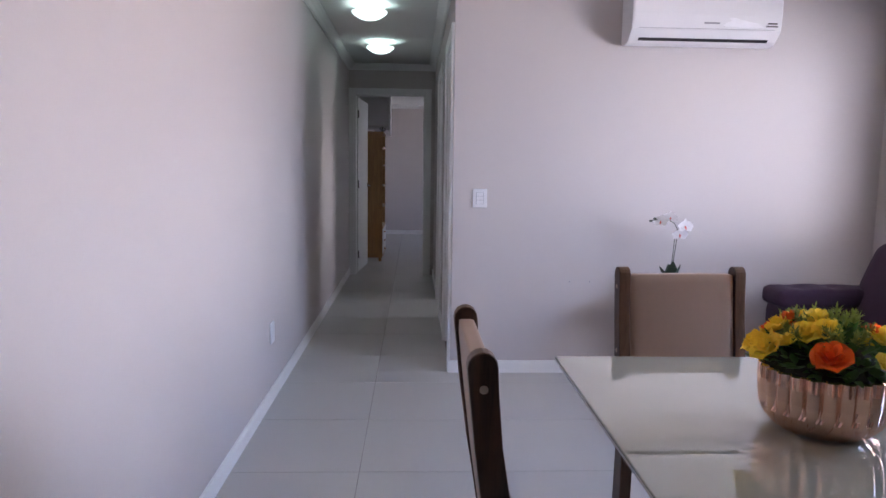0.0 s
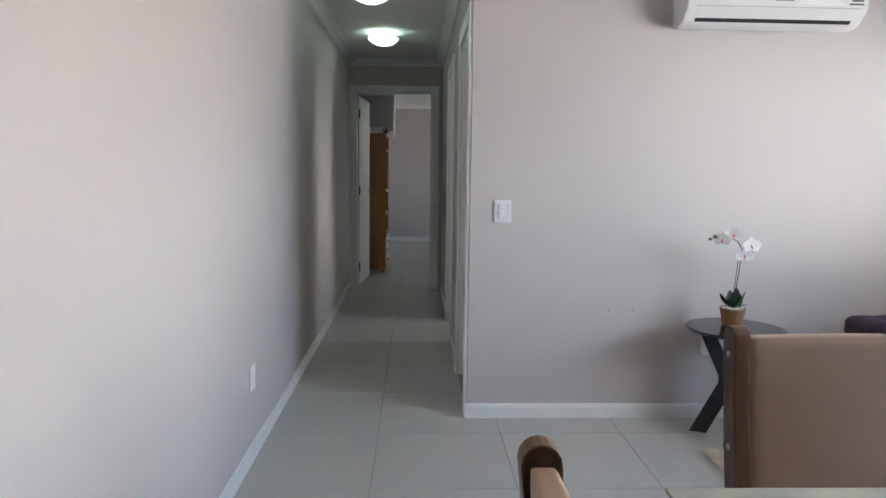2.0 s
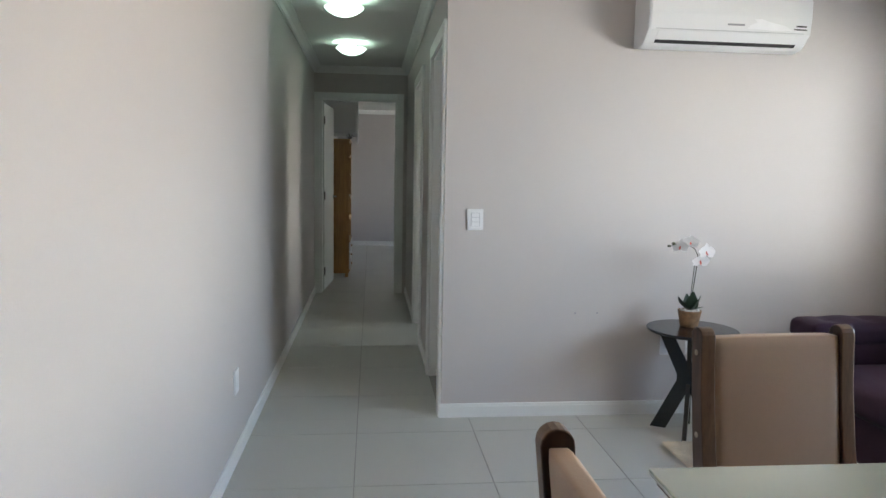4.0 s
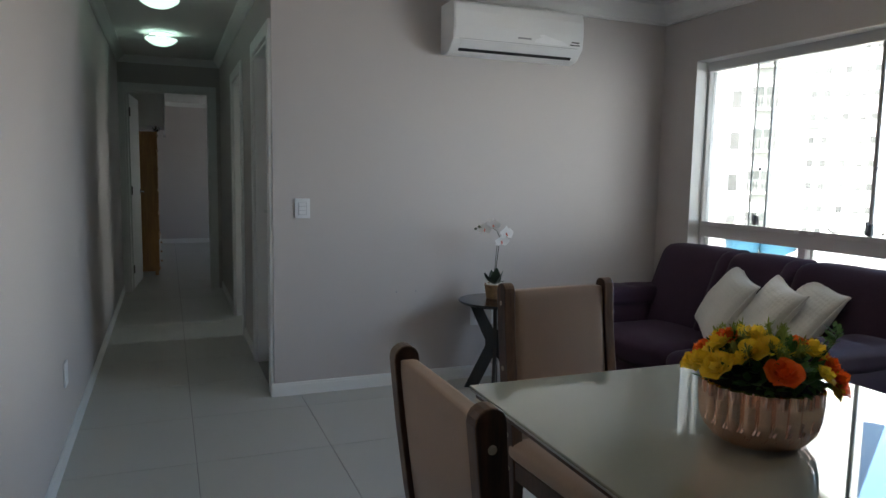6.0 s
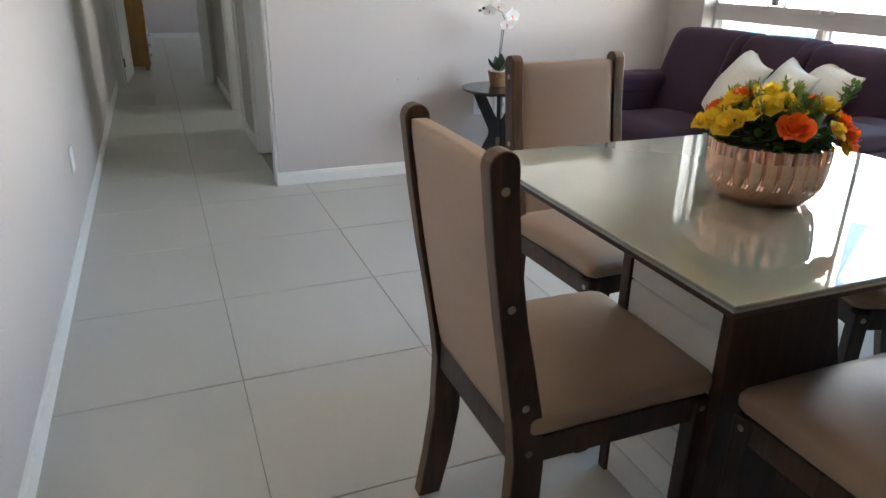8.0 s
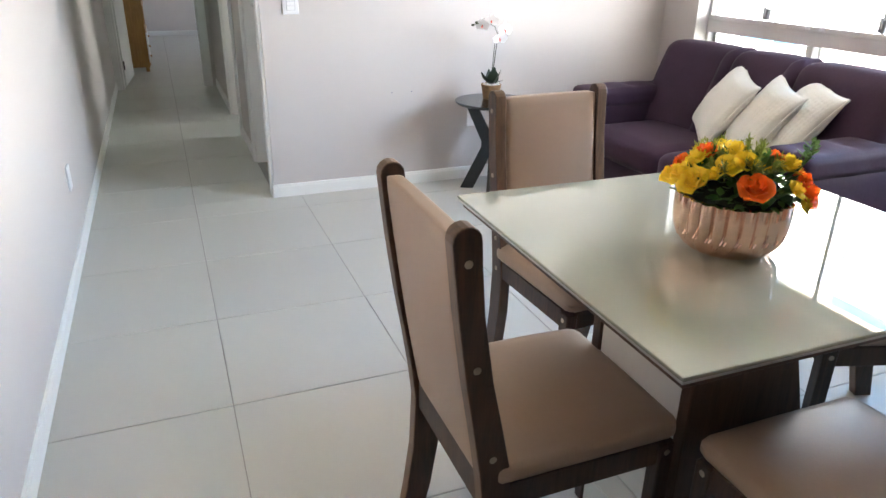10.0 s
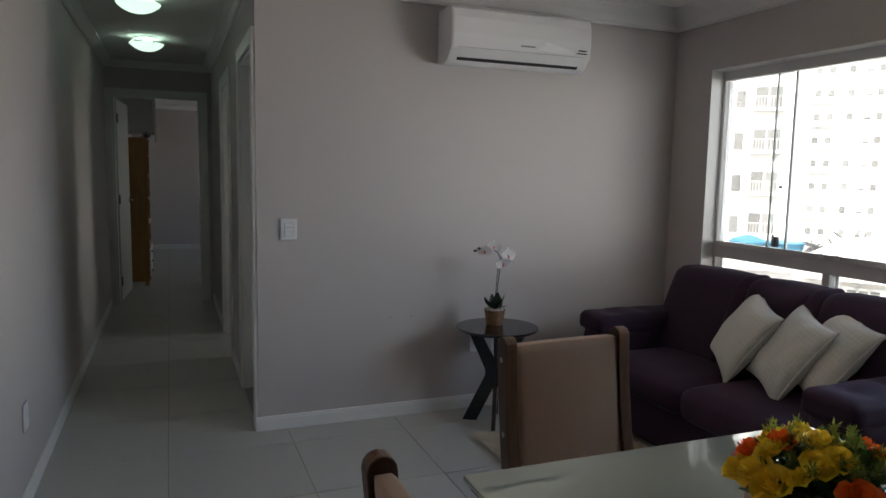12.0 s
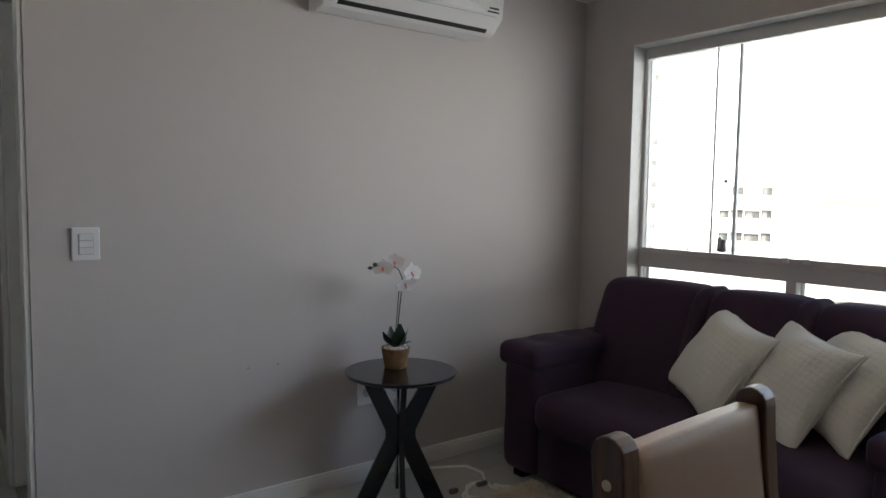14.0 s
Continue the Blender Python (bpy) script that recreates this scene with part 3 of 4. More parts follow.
wall_plate("wall_outlet", (1.985, NY, 0.395), 0, "white outlet plate low behind the side table", "outlet")
for sx, sz in ((1.303, 0.575), (1.428, 0.575)):
    pl = thing("wall_plug", (sx, NY, sz), 0, "tiny grey plastic plug in a wall hole", "wall plug")
    part("plug_head", lathe([(0, 0.002), (0.004, 0.0015), (0.005, 0)], 10), GREYMARK, pl, m=pose(0, 0, 0, 90, 0, 0))

# ---- far bedroom ----
bc = thing("bookcase", (-0.085, 9.60, 0), 0, "honey coloured pine bookcase with open shelves", "bookcase")
part("end_panel", box(-0.36, 0, 0, 0.022, 0.05, 1.71, bevel=0.003), HONEY, bc)
part("end_panel", box(-0.36, 0, 0.88, 0.902, 0.05, 1.71, bevel=0.003), HONEY, bc)
part("back_panel", box(-0.36, -0.352, 0.022, 0.88, 0.05, 1.70), HONEY, bc)
part("top_board", box(-0.365, 0.012, -0.008, 0.91, 1.71, 1.732, bevel=0.003), HONEY, bc)
for z in (0.07, 0.44, 0.72, 1.00, 1.28, 1.52):
    part("shelf", box(-0.352, 0.012, 0.022, 0.88, z, z + 0.02, bevel=0.002), HONEY, bc)
for z in (0.10, 0.215, 0.33):
    dr = part("drawer", box(-0.33, 0.014, 0.03, 0.872, z, z + 0.10, bevel=0.004), TRIM, bc, "white drawer front")
    part("knob", lathe([(0, 0.022), (0.012, 0.018), (0.012, 0.010), (0.005, 0.0)], 14), HONEY, dr, m=pose(0.014, 0.25, z + 0.05, 0, 90, 0))
for x, y in ((-0.33, 0.03), (-0.03, 0.03), (-0.33, 0.87), (-0.03, 0.87)):
    part("foot", box(x - 0.02, x + 0.02, y - 0.02, y + 0.02, 0, 0.05, bevel=0.003), HONEY, bc)
oc = thing("wall_cabinet", (-0.43, 9.60, 1.84), 0, "white wall cabinet with an open door hung above the bookcase", "cabinet")
part("body", box(0, 0.425, 0, 0.9, -0.04, 0.55, bevel=0.003), DOORWHITE, oc)
cd = part("door", box(0.43, 0.448, -0.02, 0.43, -0.15, 0.45, bevel=0.003), TRIM, oc, "white cabinet door ajar")
fb = thing("dried_flowers", (-0.085, 9.63, 1.732), 0, "small bunch of dark dried flowers on the bookcase", "flowers")
bmf = bmesh.new()
rng = random.Random(5)
for k in range(22):
    a, e = rng.uniform(0, 6.28), rng.uniform(-0.5, 0.9)
    tip = Vector((math.cos(a) * math.cos(e) * 0.05, math.sin(a) * math.cos(e) * 0.05, 0.03 + math.sin(e) * 0.05))
    tube([(0, 0, 0.002), tip * 0.6, tip], 0.004, 5, bm=bmf, taper=0.6)
part("blossoms", bmf, DARKSLOT, fb)

# ---- dining set ----


def post_outline():
    """Side view of a chair's rear post, (y, z): a gentle bow, with a rounded head and a leg that kicks back."""
    back = [(-0.272, 0.0), (-0.252, 0.12), (-0.235, 0.25), (-0.229, 0.40), (-0.238, 0.49), (-0.254, 0.60), (-0.270, 0.70), (-0.288, 0.84), (-0.298, 0.94), (-0.302, 0.982)]
    front = [(-0.218, 0.0), (-0.190, 0.12), (-0.170, 0.25), (-0.167, 0.38), (-0.176, 0.49), (-0.198, 0.60), (-0.219, 0.70), (-0.240, 0.84), (-0.248, 0.94), (-0.250, 0.982)]
    cy, cz, r = -0.276, 0.984, 0.026
    head = [(cy + r * math.cos(a), cz + r * 1.05 * math.sin(a)) for a in [math.pi * k / 8 for k in range(1, 8)]]
    return front + head + back[::-1]


CH = 0.948                                      # the chairs' heights, of the drawn ones


def dining_chair(at, rz):
    c = thing("dining_chair", at, rz, "walnut dining chair with beige leatherette seat and back", "chair", "chairs round the table")
    for s in (-1, 1):
        o = post_outline()
        a = s * 0.171
        bmp = prism(o, s * 0.036, axis="x", base=a, bevel=0.003)
        bmp.normal_update()
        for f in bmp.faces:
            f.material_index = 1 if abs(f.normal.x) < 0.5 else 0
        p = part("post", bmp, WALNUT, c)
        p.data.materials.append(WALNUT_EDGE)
        for by, bz in ((-0.274, 0.945), (-0.252, 0.733), (-0.213, 0.522), (-0.200, 0.415)):
            part("bolt", lathe([(0, 0.0025), (0.005, 0.002), (0.0075, 0.0005), (0.0075, 0)], 14), STEEL, p, "round steel bolt cap", m=pose(s * 0.2072, by, bz, 0, 90 * s, 0))
        lg = part("leg", box(s * 0.19 - 0.018, s * 0.19 + 0.018, 0.172, 0.212, 0, 0.44, bevel=0.003), WALNUT, c)
        part("bolt", lathe([(0, 0.0025), (0.005, 0.002), (0.0075, 0.0005), (0.0075, 0)], 14), STEEL, lg, "round steel bolt cap", m=pose(s * 0.208, 0.190, 0.418, 0, 90 * s, 0))
        part("side_rail", box(s * 0.19 - 0.012, s * 0.19 + 0.012, -0.19, 0.173, 0.385, 0.445, bevel=0.002), WALNUT, c)
    part("front_rail", box(-0.172, 0.172, 0.182, 0.204, 0.385, 0.445, bevel=0.002), WALNUT, c)
    part("rear_rail", box(-0.171, 0.171, -0.222, -0.196, 0.375, 0.455, bevel=0.002), WALNUT, c)
    # the padded back follows the bow of the posts
    bm = soft_box(0.341, 0.038, 0.540, 0.010, puff=(0, 0.006, 0), div=18, crease=0.0008, scale=9)
    for v in bm.verts:
        z = v.co.z + 0.716
        k = min(1.0, max(0.0, (z - 0.45) / 0.55))
        v.co.y += -0.206 - 0.072 * k + 0.012 * (1 - (2 * k - 1) ** 2) * -0.4
        v.co.z = z + 0.002 * (1 - (v.co.x / 0.17) ** 2) * (1 if v.co.z > 0 else 0)
    part("backrest", bm, BEIGE, c, "beige leatherette padded back", smooth=True)
    bm = soft_box(0.420, 0.440, 0.062, 0.024, puff=(0, 0, 0.012), div=14, crease=0.0015, scale=7)
    for v in bm.verts:
        if v.co.z > 0 and v.co.y > 0.12:
            v.co.z -= (v.co.y - 0.12) * 0.06
        v.co.z += 0.475
    part("seat", bm, BEIGE, c, "beige leatherette padded seat", smooth=True)
    for ob in [o for p in c.children for o in (p, *p.children)]:
        if ob.parent is c:
            ob.data.transform(Matrix.Diagonal((1, 1, CH, 1)))
        else:
            ob.location.z *= CH
    return c


ch = dining_chair((0.732, 1.655, 0), -90)
copy_thing(ch, pose(1.204, 2.212, 0, 0, 0, 183))
copy_thing(ch, pose(1.155, 1.18, 0, 0, 0, 0))
copy_thing(ch, pose(1.805, 1.737, 0, 0, 0, 72))

TX0, TX1, TY0, TY1, TZ = 0.708, 1.656, 1.212, 2.094, 0.774
tb = thing("dining_table", ((TX0 + TX1) / 2, (TY0 + TY1) / 2, 0), -0.5, "square dining table with a white glass top on a walnut base", "table")
hx, hy = (TX1 - TX0) / 2, (TY1 - TY0) / 2
top = part("tabletop", box(-hx, hx, -hy, hy, TZ - 0.008, TZ, bevel=0.0025, seg=2), BACKGLASS, tb, "glossy white back-painted glass top")
part("glass_rim", box(-hx + 0.001, hx - 0.001, -hy + 0.001, hy - 0.001, TZ - 0.0125, TZ - 0.0082), GLASSEDGE, tb)
part("underframe", box(-hx + 0.012, hx - 0.012, -hy + 0.012, hy - 0.012, TZ - 0.030, TZ - 0.0127, bevel=0.002), WALNUT, tb)
for y in (-0.215, 0.105):
    part("leg_panel", prism([(-0.242, 0.0), (0.215, 0.0), (-0.025, TZ - 0.03), (-0.242, TZ - 0.03)], 0.03, axis="y", base=y - 0.015, bevel=0.002), WALNUT, tb)
for k in range(8):
    z = 0.006 + k * 0.0908
    part("slat", box(-0.236, -0.218, -0.199, 0.089, z, z + 0.0870, bevel=0.002), TRIM, tb, "white horizontal board")

# flowers in a fluted bowl
VC = (1.126, 1.597, TZ)
fa = thing("flower_arrangement", VC, 12, "artificial yellow and orange roses in a fluted rose-gold bowl", "flowers")
fa.matrix_basis = fa.matrix_basis @ Matrix.Scale(0.93, 4)


def flute(a, r, z):
    """24 rounded lobes that end in points, with a ring of small facets between their feet."""
    k = a * 12 / math.pi % 1.0
    edge = abs(2 * k - 1)                               # 0 on a lobe's ridge, 1 in the groove
    foot = 0.024 + 0.022 * edge                         # the lobes' lower outline
    if z > foot:
        t = min(1.0, (z - foot) / 0.012)
        return 0.89 * r * (1.0 - 0.078 * t * edge ** 1.7 + 0.012 * t)
    return 0.89 * r * (0.985 - 0.035 * (1 - edge))


prof = [(0, 0.0), (0.096, 0.0), (0.106, 0.005), (0.115, 0.012), (0.122, 0.020), (0.127, 0.027), (0.130, 0.034), (0.133, 0.042), (0.135, 0.052), (0.138, 0.070), (0.140, 0.10), (0.140, 0.126),
        (0.134, 0.129), (0.129, 0.124), (0.126, 0.10), (0.11, 0.09), (0, 0.088)]
part("bowl", lathe(prof, 192, wobble=flute), COPPER, fa, "fluted rose-gold metallic bowl", smooth=False)
# filler dome, coloured as the dark depth between roses and leaves
part("foam", lathe([(0.106, 0.105), (0.105, 0.130), (0.075, 0.165), (0.03, 0.182), (0, 0.184)], 24, wobble=lambda a, r, z: r * (1 + 0.1 * math.sin(a * 7 + z * 60))), SHADED_FOAM, fa)


def rose(seed, r):
    """A cupped rose of overlapping rolled petals, facing +z."""
    rg = random.Random(seed)
    bm = bmesh.new()
    rings = [(3, 0.18, 1.45, 1.05), (3, 0.34, 1.3, 1.02), (4, 0.52, 1.15, 0.96), (5, 0.76, 0.9, 0.82), (6, 1.04, 0.55, 0.58)]
    for n, rad, lift, height in rings:
        off = rg.uniform(0, 6)
        for k in range(n):
            a0 = off + 2 * math.pi * k / n + rg.uniform(-0.15, 0.15)
            span = 2 * math.pi / n * 0.74
            grid = []
            for i in range(5):
                v = i / 4
                row = []
                for j in range(6):
                    u = j / 5 * 2 - 1
                    a = a0 + u * span * (0.45 + 0.55 * math.sin(math.pi * min(1, v * 0.75 + 0.12)))
                    q = r * rad * (0.30 + 0.70 * v ** 0.6) + r * 0.10 * max(0, v - 0.72) * (1.6 if rad > 0.5 else 0.3)
                    q += r * 0.05 * u * u * (1 if rad > 0.4 else 0)
                    z = r * height * v * (1.0 - 0.36 * u * u * v + 0.05 * math.sin(5 * u + k)) - r * 0.22 * max(0, v - 0.8) * (2 if rad > 0.6 else 0)
                    row.append(bm.verts.new((q * math.cos(a) + rg.uniform(-1, 1) * r * 0.012, q * math.sin(a) + rg.uniform(-1, 1) * r * 0.012, z)))
                grid.append(row)
            for i in range(4):
                for j in range(5):
                    bm.faces.new((grid[i][j], grid[i][j + 1], grid[i + 1][j + 1], grid[i + 1][j]))
    lathe([(0.001, 0), (r * 0.35, 0.0), (r * 0.55, r * 0.25), (0.001, r * 0.3)], 10, bm=bm)
    return bm


def leaf_bm(length, width, bend=0.3, bm=None, m=None, n=5):
    bm = bm or bmesh.new()
    rows = []
    for i in range(n + 1):
        t = i / n
        w = width * math.sin(math.pi * (0.06 + 0.90 * t ** 0.8)) / 2
        z = bend * length * t * t
        row = []
        for s in (-1, 0, 1):
            p = Vector((t * length, s * w, z + abs(s) * w * 0.35))
            row.append(bm.verts.new(m @ p if m is not None else p))
        rows.append(row)
    for p, q in zip(rows, rows[1:]):
        for j in range(2):
            bm.faces.new((p[j], p[j + 1], q[j + 1], q[j]))
    return bm


def facing(d, at):
    return Matrix.Translation(at) @ Vector(d).to_track_quat("Z", "Y").to_matrix().to_4x4()


rng = random.Random(11)


def dome(az, el, rx=0.152, rz=0.115):
    d = Vector((math.cos(radians(az)) * math.cos(radians(el)), math.sin(radians(az)) * math.cos(radians(el)), math.sin(radians(el))))
    return Vector((d.x * rx, d.y * rx, 0.130 + d.z * rz)), d


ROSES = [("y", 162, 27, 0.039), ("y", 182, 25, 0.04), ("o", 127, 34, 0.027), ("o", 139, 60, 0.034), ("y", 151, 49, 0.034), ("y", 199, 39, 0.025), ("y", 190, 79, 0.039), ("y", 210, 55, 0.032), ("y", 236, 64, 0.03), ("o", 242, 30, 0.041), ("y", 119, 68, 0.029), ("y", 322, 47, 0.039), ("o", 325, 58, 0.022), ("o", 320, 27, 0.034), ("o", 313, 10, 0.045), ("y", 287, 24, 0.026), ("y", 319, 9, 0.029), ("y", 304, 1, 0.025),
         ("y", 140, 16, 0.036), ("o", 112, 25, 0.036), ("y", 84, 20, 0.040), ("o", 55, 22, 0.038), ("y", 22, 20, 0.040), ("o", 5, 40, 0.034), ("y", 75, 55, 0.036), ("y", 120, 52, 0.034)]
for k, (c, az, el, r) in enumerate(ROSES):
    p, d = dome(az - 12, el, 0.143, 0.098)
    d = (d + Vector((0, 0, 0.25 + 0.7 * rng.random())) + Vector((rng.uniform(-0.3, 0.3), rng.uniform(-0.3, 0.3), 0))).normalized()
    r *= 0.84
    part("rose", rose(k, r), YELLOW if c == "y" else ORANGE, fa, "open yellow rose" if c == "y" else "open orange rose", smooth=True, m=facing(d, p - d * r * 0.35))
for k in range(290):
    near = k % 2 * 0.022
    p, d = dome(rng.uniform(0, 360), rng.uniform(0, 80), 0.128 - near, 0.086 - near * 1.4)
    t = d.cross(Vector((0, 0, 1))).normalized()
    side = (d * 0.8 + t * rng.uniform(-0.9, 0.9) + Vector((0, 0, rng.uniform(-0.3, 0.5)))).normalized()
    q = side.to_track_quat("X", "Z").to_matrix().to_4x4()
    part("leaf", leaf_bm(rng.uniform(0.022, 0.042), rng.uniform(0.014, 0.024), rng.uniform(-0.3, 0.2)), LEAF, fa, smooth=True, m=Matrix.Translation(p - side * 0.012) @ q)
low = random.Random(5)
for k in range(10):                                     # large low leaves hanging over the rim
    p, d = dome(236 + 6 * k, low.uniform(4, 26), 0.118, 0.08)
    t = d.cross(Vector((0, 0, 1))).normalized()
    side = (d * 0.5 + t * low.uniform(-0.8, 0.8) + Vector((0, 0, low.uniform(-0.1, 0.6)))).normalized()
    part("leaf", leaf_bm(0.044, 0.028, 0.1), LEAF, fa, smooth=True, m=Matrix.Translation(p - side * 0.016) @ side.to_track_quat("X", "Z").to_matrix().to_4x4())
for k in range(30):
    p, d = dome(rng.uniform(0, 360), rng.uniform(40, 88), 0.122, 0.074)
    d = (d + Vector((0, 0, 0.6))).normalized()
    bm = bmesh.new()
    L = rng.uniform(0.026, 0.046)
    tube([p, p + d * L], 0.0015, 4, bm=bm)
    for j in range(60):
        s = p + d * L * rng.uniform(0.35, 1.08)
        o = Vector((rng.gauss(0, 1), rng.gauss(0, 1), rng.gauss(0, 1))).normalized()
        q = (o + d * 0.6).normalized().to_track_quat("X", "Z").to_matrix().to_4x4()
        leaf_bm(rng.uniform(0.006, 0.014), 0.004, 0.2, bm=bm, m=Matrix.Translation(s + o * 0.003) @ q, n=2)
    part("sprig", bm, SPRIG, fa, "feathery pale green sprig")
for az, tilt in ((330, 0.5), (318, 0.7), (300, 1.2)):
    p, d = dome(az - 12, 40, 0.15, 0.11)
    e = p + (d + Vector((0, 0, 0.9))).normalized() * 0.060
    bm = tube([p, (p + e) / 2 + Vector((0.006, 0, 0)), e], 0.0018, 5)
    for j in range(9):
        s = p.lerp(e, 0.35 + 0.07 * j)
        o = Vector((math.cos(j * 2.4), math.sin(j * 2.4), 0.4)).normalized()
        leaf_bm(0.020, 0.011, 0.2, bm=bm, m=Matrix.Translation(s) @ o.to_track_quat("X", "Z").to_matrix().to_4x4(), n=3)
    part("trailing_sprig", bm, LEAF, fa, "thin trailing green sprig", smooth=True)

# ---- living corner ----
SX = 2.372
sf = thing("sofa", (SX, 2.475, -0.004), 0, "purple suede two-seat sofa with padded arms under the window", "sofa")
LY = 4.215 - 2.44
part("base", soft_box(0.70, LY - 0.44, 0.30, 0.03, div=8, m=Matrix.Translation((0.39, LY / 2, 0.18))), SUEDE, sf, smooth=True)
for x, y in ((0.08, 0.1), (0.08, LY - 0.1), (0.70, 0.1), (0.70, LY - 0.1)):
    part("foot", box(x - 0.03, x + 0.03, y - 0.03, y + 0.03, 0, 0.035, bevel=0.004), BLACK, sf)
for s in (0, 1):
    y = 0.12 if s == 0 else LY - 0.12
    part("arm", soft_box(0.66, 0.22, 0.52, 0.06, puff=(0.01, 0.012, 0), div=14, crease=0.006, scale=5, seed=s * 3, m=Matrix.Translation((0.345, y, 0.29))), SUEDE, sf, smooth=True)
    bm = soft_box(0.68, 0.240, 0.105, 0.036, puff=(0, 0, 0.014), div=20, crease=0.004, scale=9, seed=s * 5 + 1)
    for v in bm.verts:                                  # buttoned dents along the pad
        for bx in (-0.20, 0.0, 0.20):
            g = math.exp(-((v.co.x - bx) ** 2) / 0.0012) * max(0.0, 1 - abs(v.co.y) / 0.12)
            if v.co.z > 0:
                v.co.z -= 0.016 * g
    bm.transform(Matrix.Translation((0.338, y, 0.566)))
    part("arm_pad", bm, SUEDE, sf, "buttoned purple arm pad", smooth=True)
seat_w = (LY - 0.47) / 2
for s in (0, 1):
    y = 0.235 + seat_w * (s + 0.5)
    part("seat_cushion", soft_box(0.66, seat_w - 0.004, 0.165, 0.06, puff=(0.012, 0, 0.022), div=16, crease=0.005, scale=4, seed=s * 7 + 2, m=Matrix.Translation((0.31, y, 0.345))), SUEDE, sf, smooth=True)


def back_pad(y0, y1, name, d, seed):
    w = y1 - y0
    bm = soft_box(0.20 + d, w, 0.56, 0.06, puff=(0.012, 0, 0.008), div=16, crease=0.005, scale=5, seed=seed)
    for v in bm.verts:
        v.co.x += 0.22 * (v.co.z / 0.56) + 0.575
        v.co.y += (y0 + y1) / 2
        v.co.z += 0.605
    return part(name, bm, SUEDE, sf, smooth=True)


for k, (a, b) in enumerate(((3.555, 4.10), (3.115, 3.535), (2.52, 3.095))):
    back_pad(a - 2.44, b - 2.44, "back_cushion", 0.0, k * 2.0)
for a, b in ((3.505, 3.585), (3.065, 3.145)):
    back_pad(a - 2.44, b - 2.44, "back_band", 0.012, a)
part("back_frame", soft_box(0.10, LY - 0.08, 0.62, 0.03, div=6, m=Matrix.Translation((0.76, LY / 2, 0.35))), SUEDE, sf, smooth=True)


def pillow(m, label, seed):
    """A square scatter cushion with pinched corners, a piped edge and a quilted face."""
    t = thing("cushion", (0, 0, 0), 0, label, "cushion", "cushions on the sofa")
    t.matrix_basis = m
    n, h = 64, 0.212
    bm = bmesh.new()
    sides = []
    for s in (1, -1):
        g = []
        for i in range(n + 1):
            row = []
            for j in range(n + 1):
                u, v = i / n * 2 - 1, j / n * 2 - 1
                e = max(0.0, (1 - u ** 2) * (1 - v ** 2)) ** 0.5
                pin = 1 - 0.13 * (1 - u * u) * abs(v) ** 3
                pin2 = 1 - 0.13 * (1 - v * v) * abs(u) ** 3
                x, y = u * h * pin2, v * h * pin
                z = s * (0.072 * e + 0.004 * e * noise.noise(Vector((u * 2.2 + seed, v * 2.2, s))) * 3 + 0.0022 * e * math.sin(27 * (u + v) + noise.noise(Vector((u, v, seed)))) * math.sin(27 * (u - v)) * (1 if s > 0 else 0.3))
                row.append(bm.verts.new((x, y, z)))
            g.append(row)
        for i in range(n):
            for j in range(n):
                f = (g[i][j], g[i + 1][j], g[i + 1][j + 1], g[i][j + 1])
                bm.faces.new(f if s > 0 else f[::-1])
        sides.append(g)
    bmesh.ops.remove_doubles(bm, verts=bm.verts, dist=0.0005)
    part("cover", bm, CREAM, t, smooth=True)
    rim = [(i / n * 2 - 1, -1.0) for i in range(n)] + [(1.0, i / n * 2 - 1) for i in range(n)] + [(1 - i / n * 2, 1.0) for i in range(n)] + [(-1.0, 1 - i / n * 2) for i in range(n)]
    pts = []
    for u, v in rim + rim[:1]:
        pts.append((u * h * (1 - 0.13 * (1 - v * v) * abs(u) ** 3), v * h * (1 - 0.13 * (1 - u * u) * abs(v) ** 3), 0))
    part("piping", tube(pts, 0.0045, 6), CREAM, t, "cream corded edge", smooth=True)
    return t


def lean(top, low, side):
    """A pose for a cushion from three of its corners: the upper one and the two next to it."""
    top, low, side = Vector(top), Vector(low), Vector(side)
    dy = (top - low).normalized()
    dn = (side - top).cross(dy).normalized()
    dx = dy.cross(dn).normalized()
    return Matrix.Translation((low + side) / 2 + Vector((0, 0, 0.018))) @ Matrix((dx, dy, dn)).transposed().to_4x4() @ Matrix.Rotation(radians(-10), 4, "Z")


pillow(lean((2.993, 3.531, 0.810), (2.800, 3.650, 0.438), (2.808, 3.198, 0.769)), "cream quilted square cushion leaning on the sofa back", 1.0)
pillow(lean((2.970, 3.230, 0.810), (2.762, 3.321, 0.446), (2.763, 2.899, 0.743)), "plump cream square cushion leaning on the sofa back", 4.0)
pillow(lean((3.036, 3.091, 0.801), (2.826, 3.189, 0.447), (2.839, 2.724, 0.784)), "cream square cushion with a corded edge", 8.0)

# side table
SC = (1.847, 4.248)
st = thing("side_table", (*SC, 0), 0, "small round black side table on crossed legs", "side table")
part("tabletop", lathe([(0, 0.522), (0.19, 0.522), (0.222, 0.532), (0.229, 0.540), (0.229, 0.545), (0.226, 0.5475), (0, 0.5475)], 56), BLACK, st, "round glossy black top")
xo = [(-0.185, 0.0), (-0.105, 0.0), (-0.005, 0.215), (0.005, 0.215), (0.105, 0.0), (0.185, 0.0), (0.062, 0.265), (0.062, 0.30), (0.165, 0.522), (0.095, 0.522), (0.005, 0.345), (-0.005, 0.345),
      (-0.095, 0.522), (-0.165, 0.522), (-0.062, 0.30), (-0.062, 0.265)]
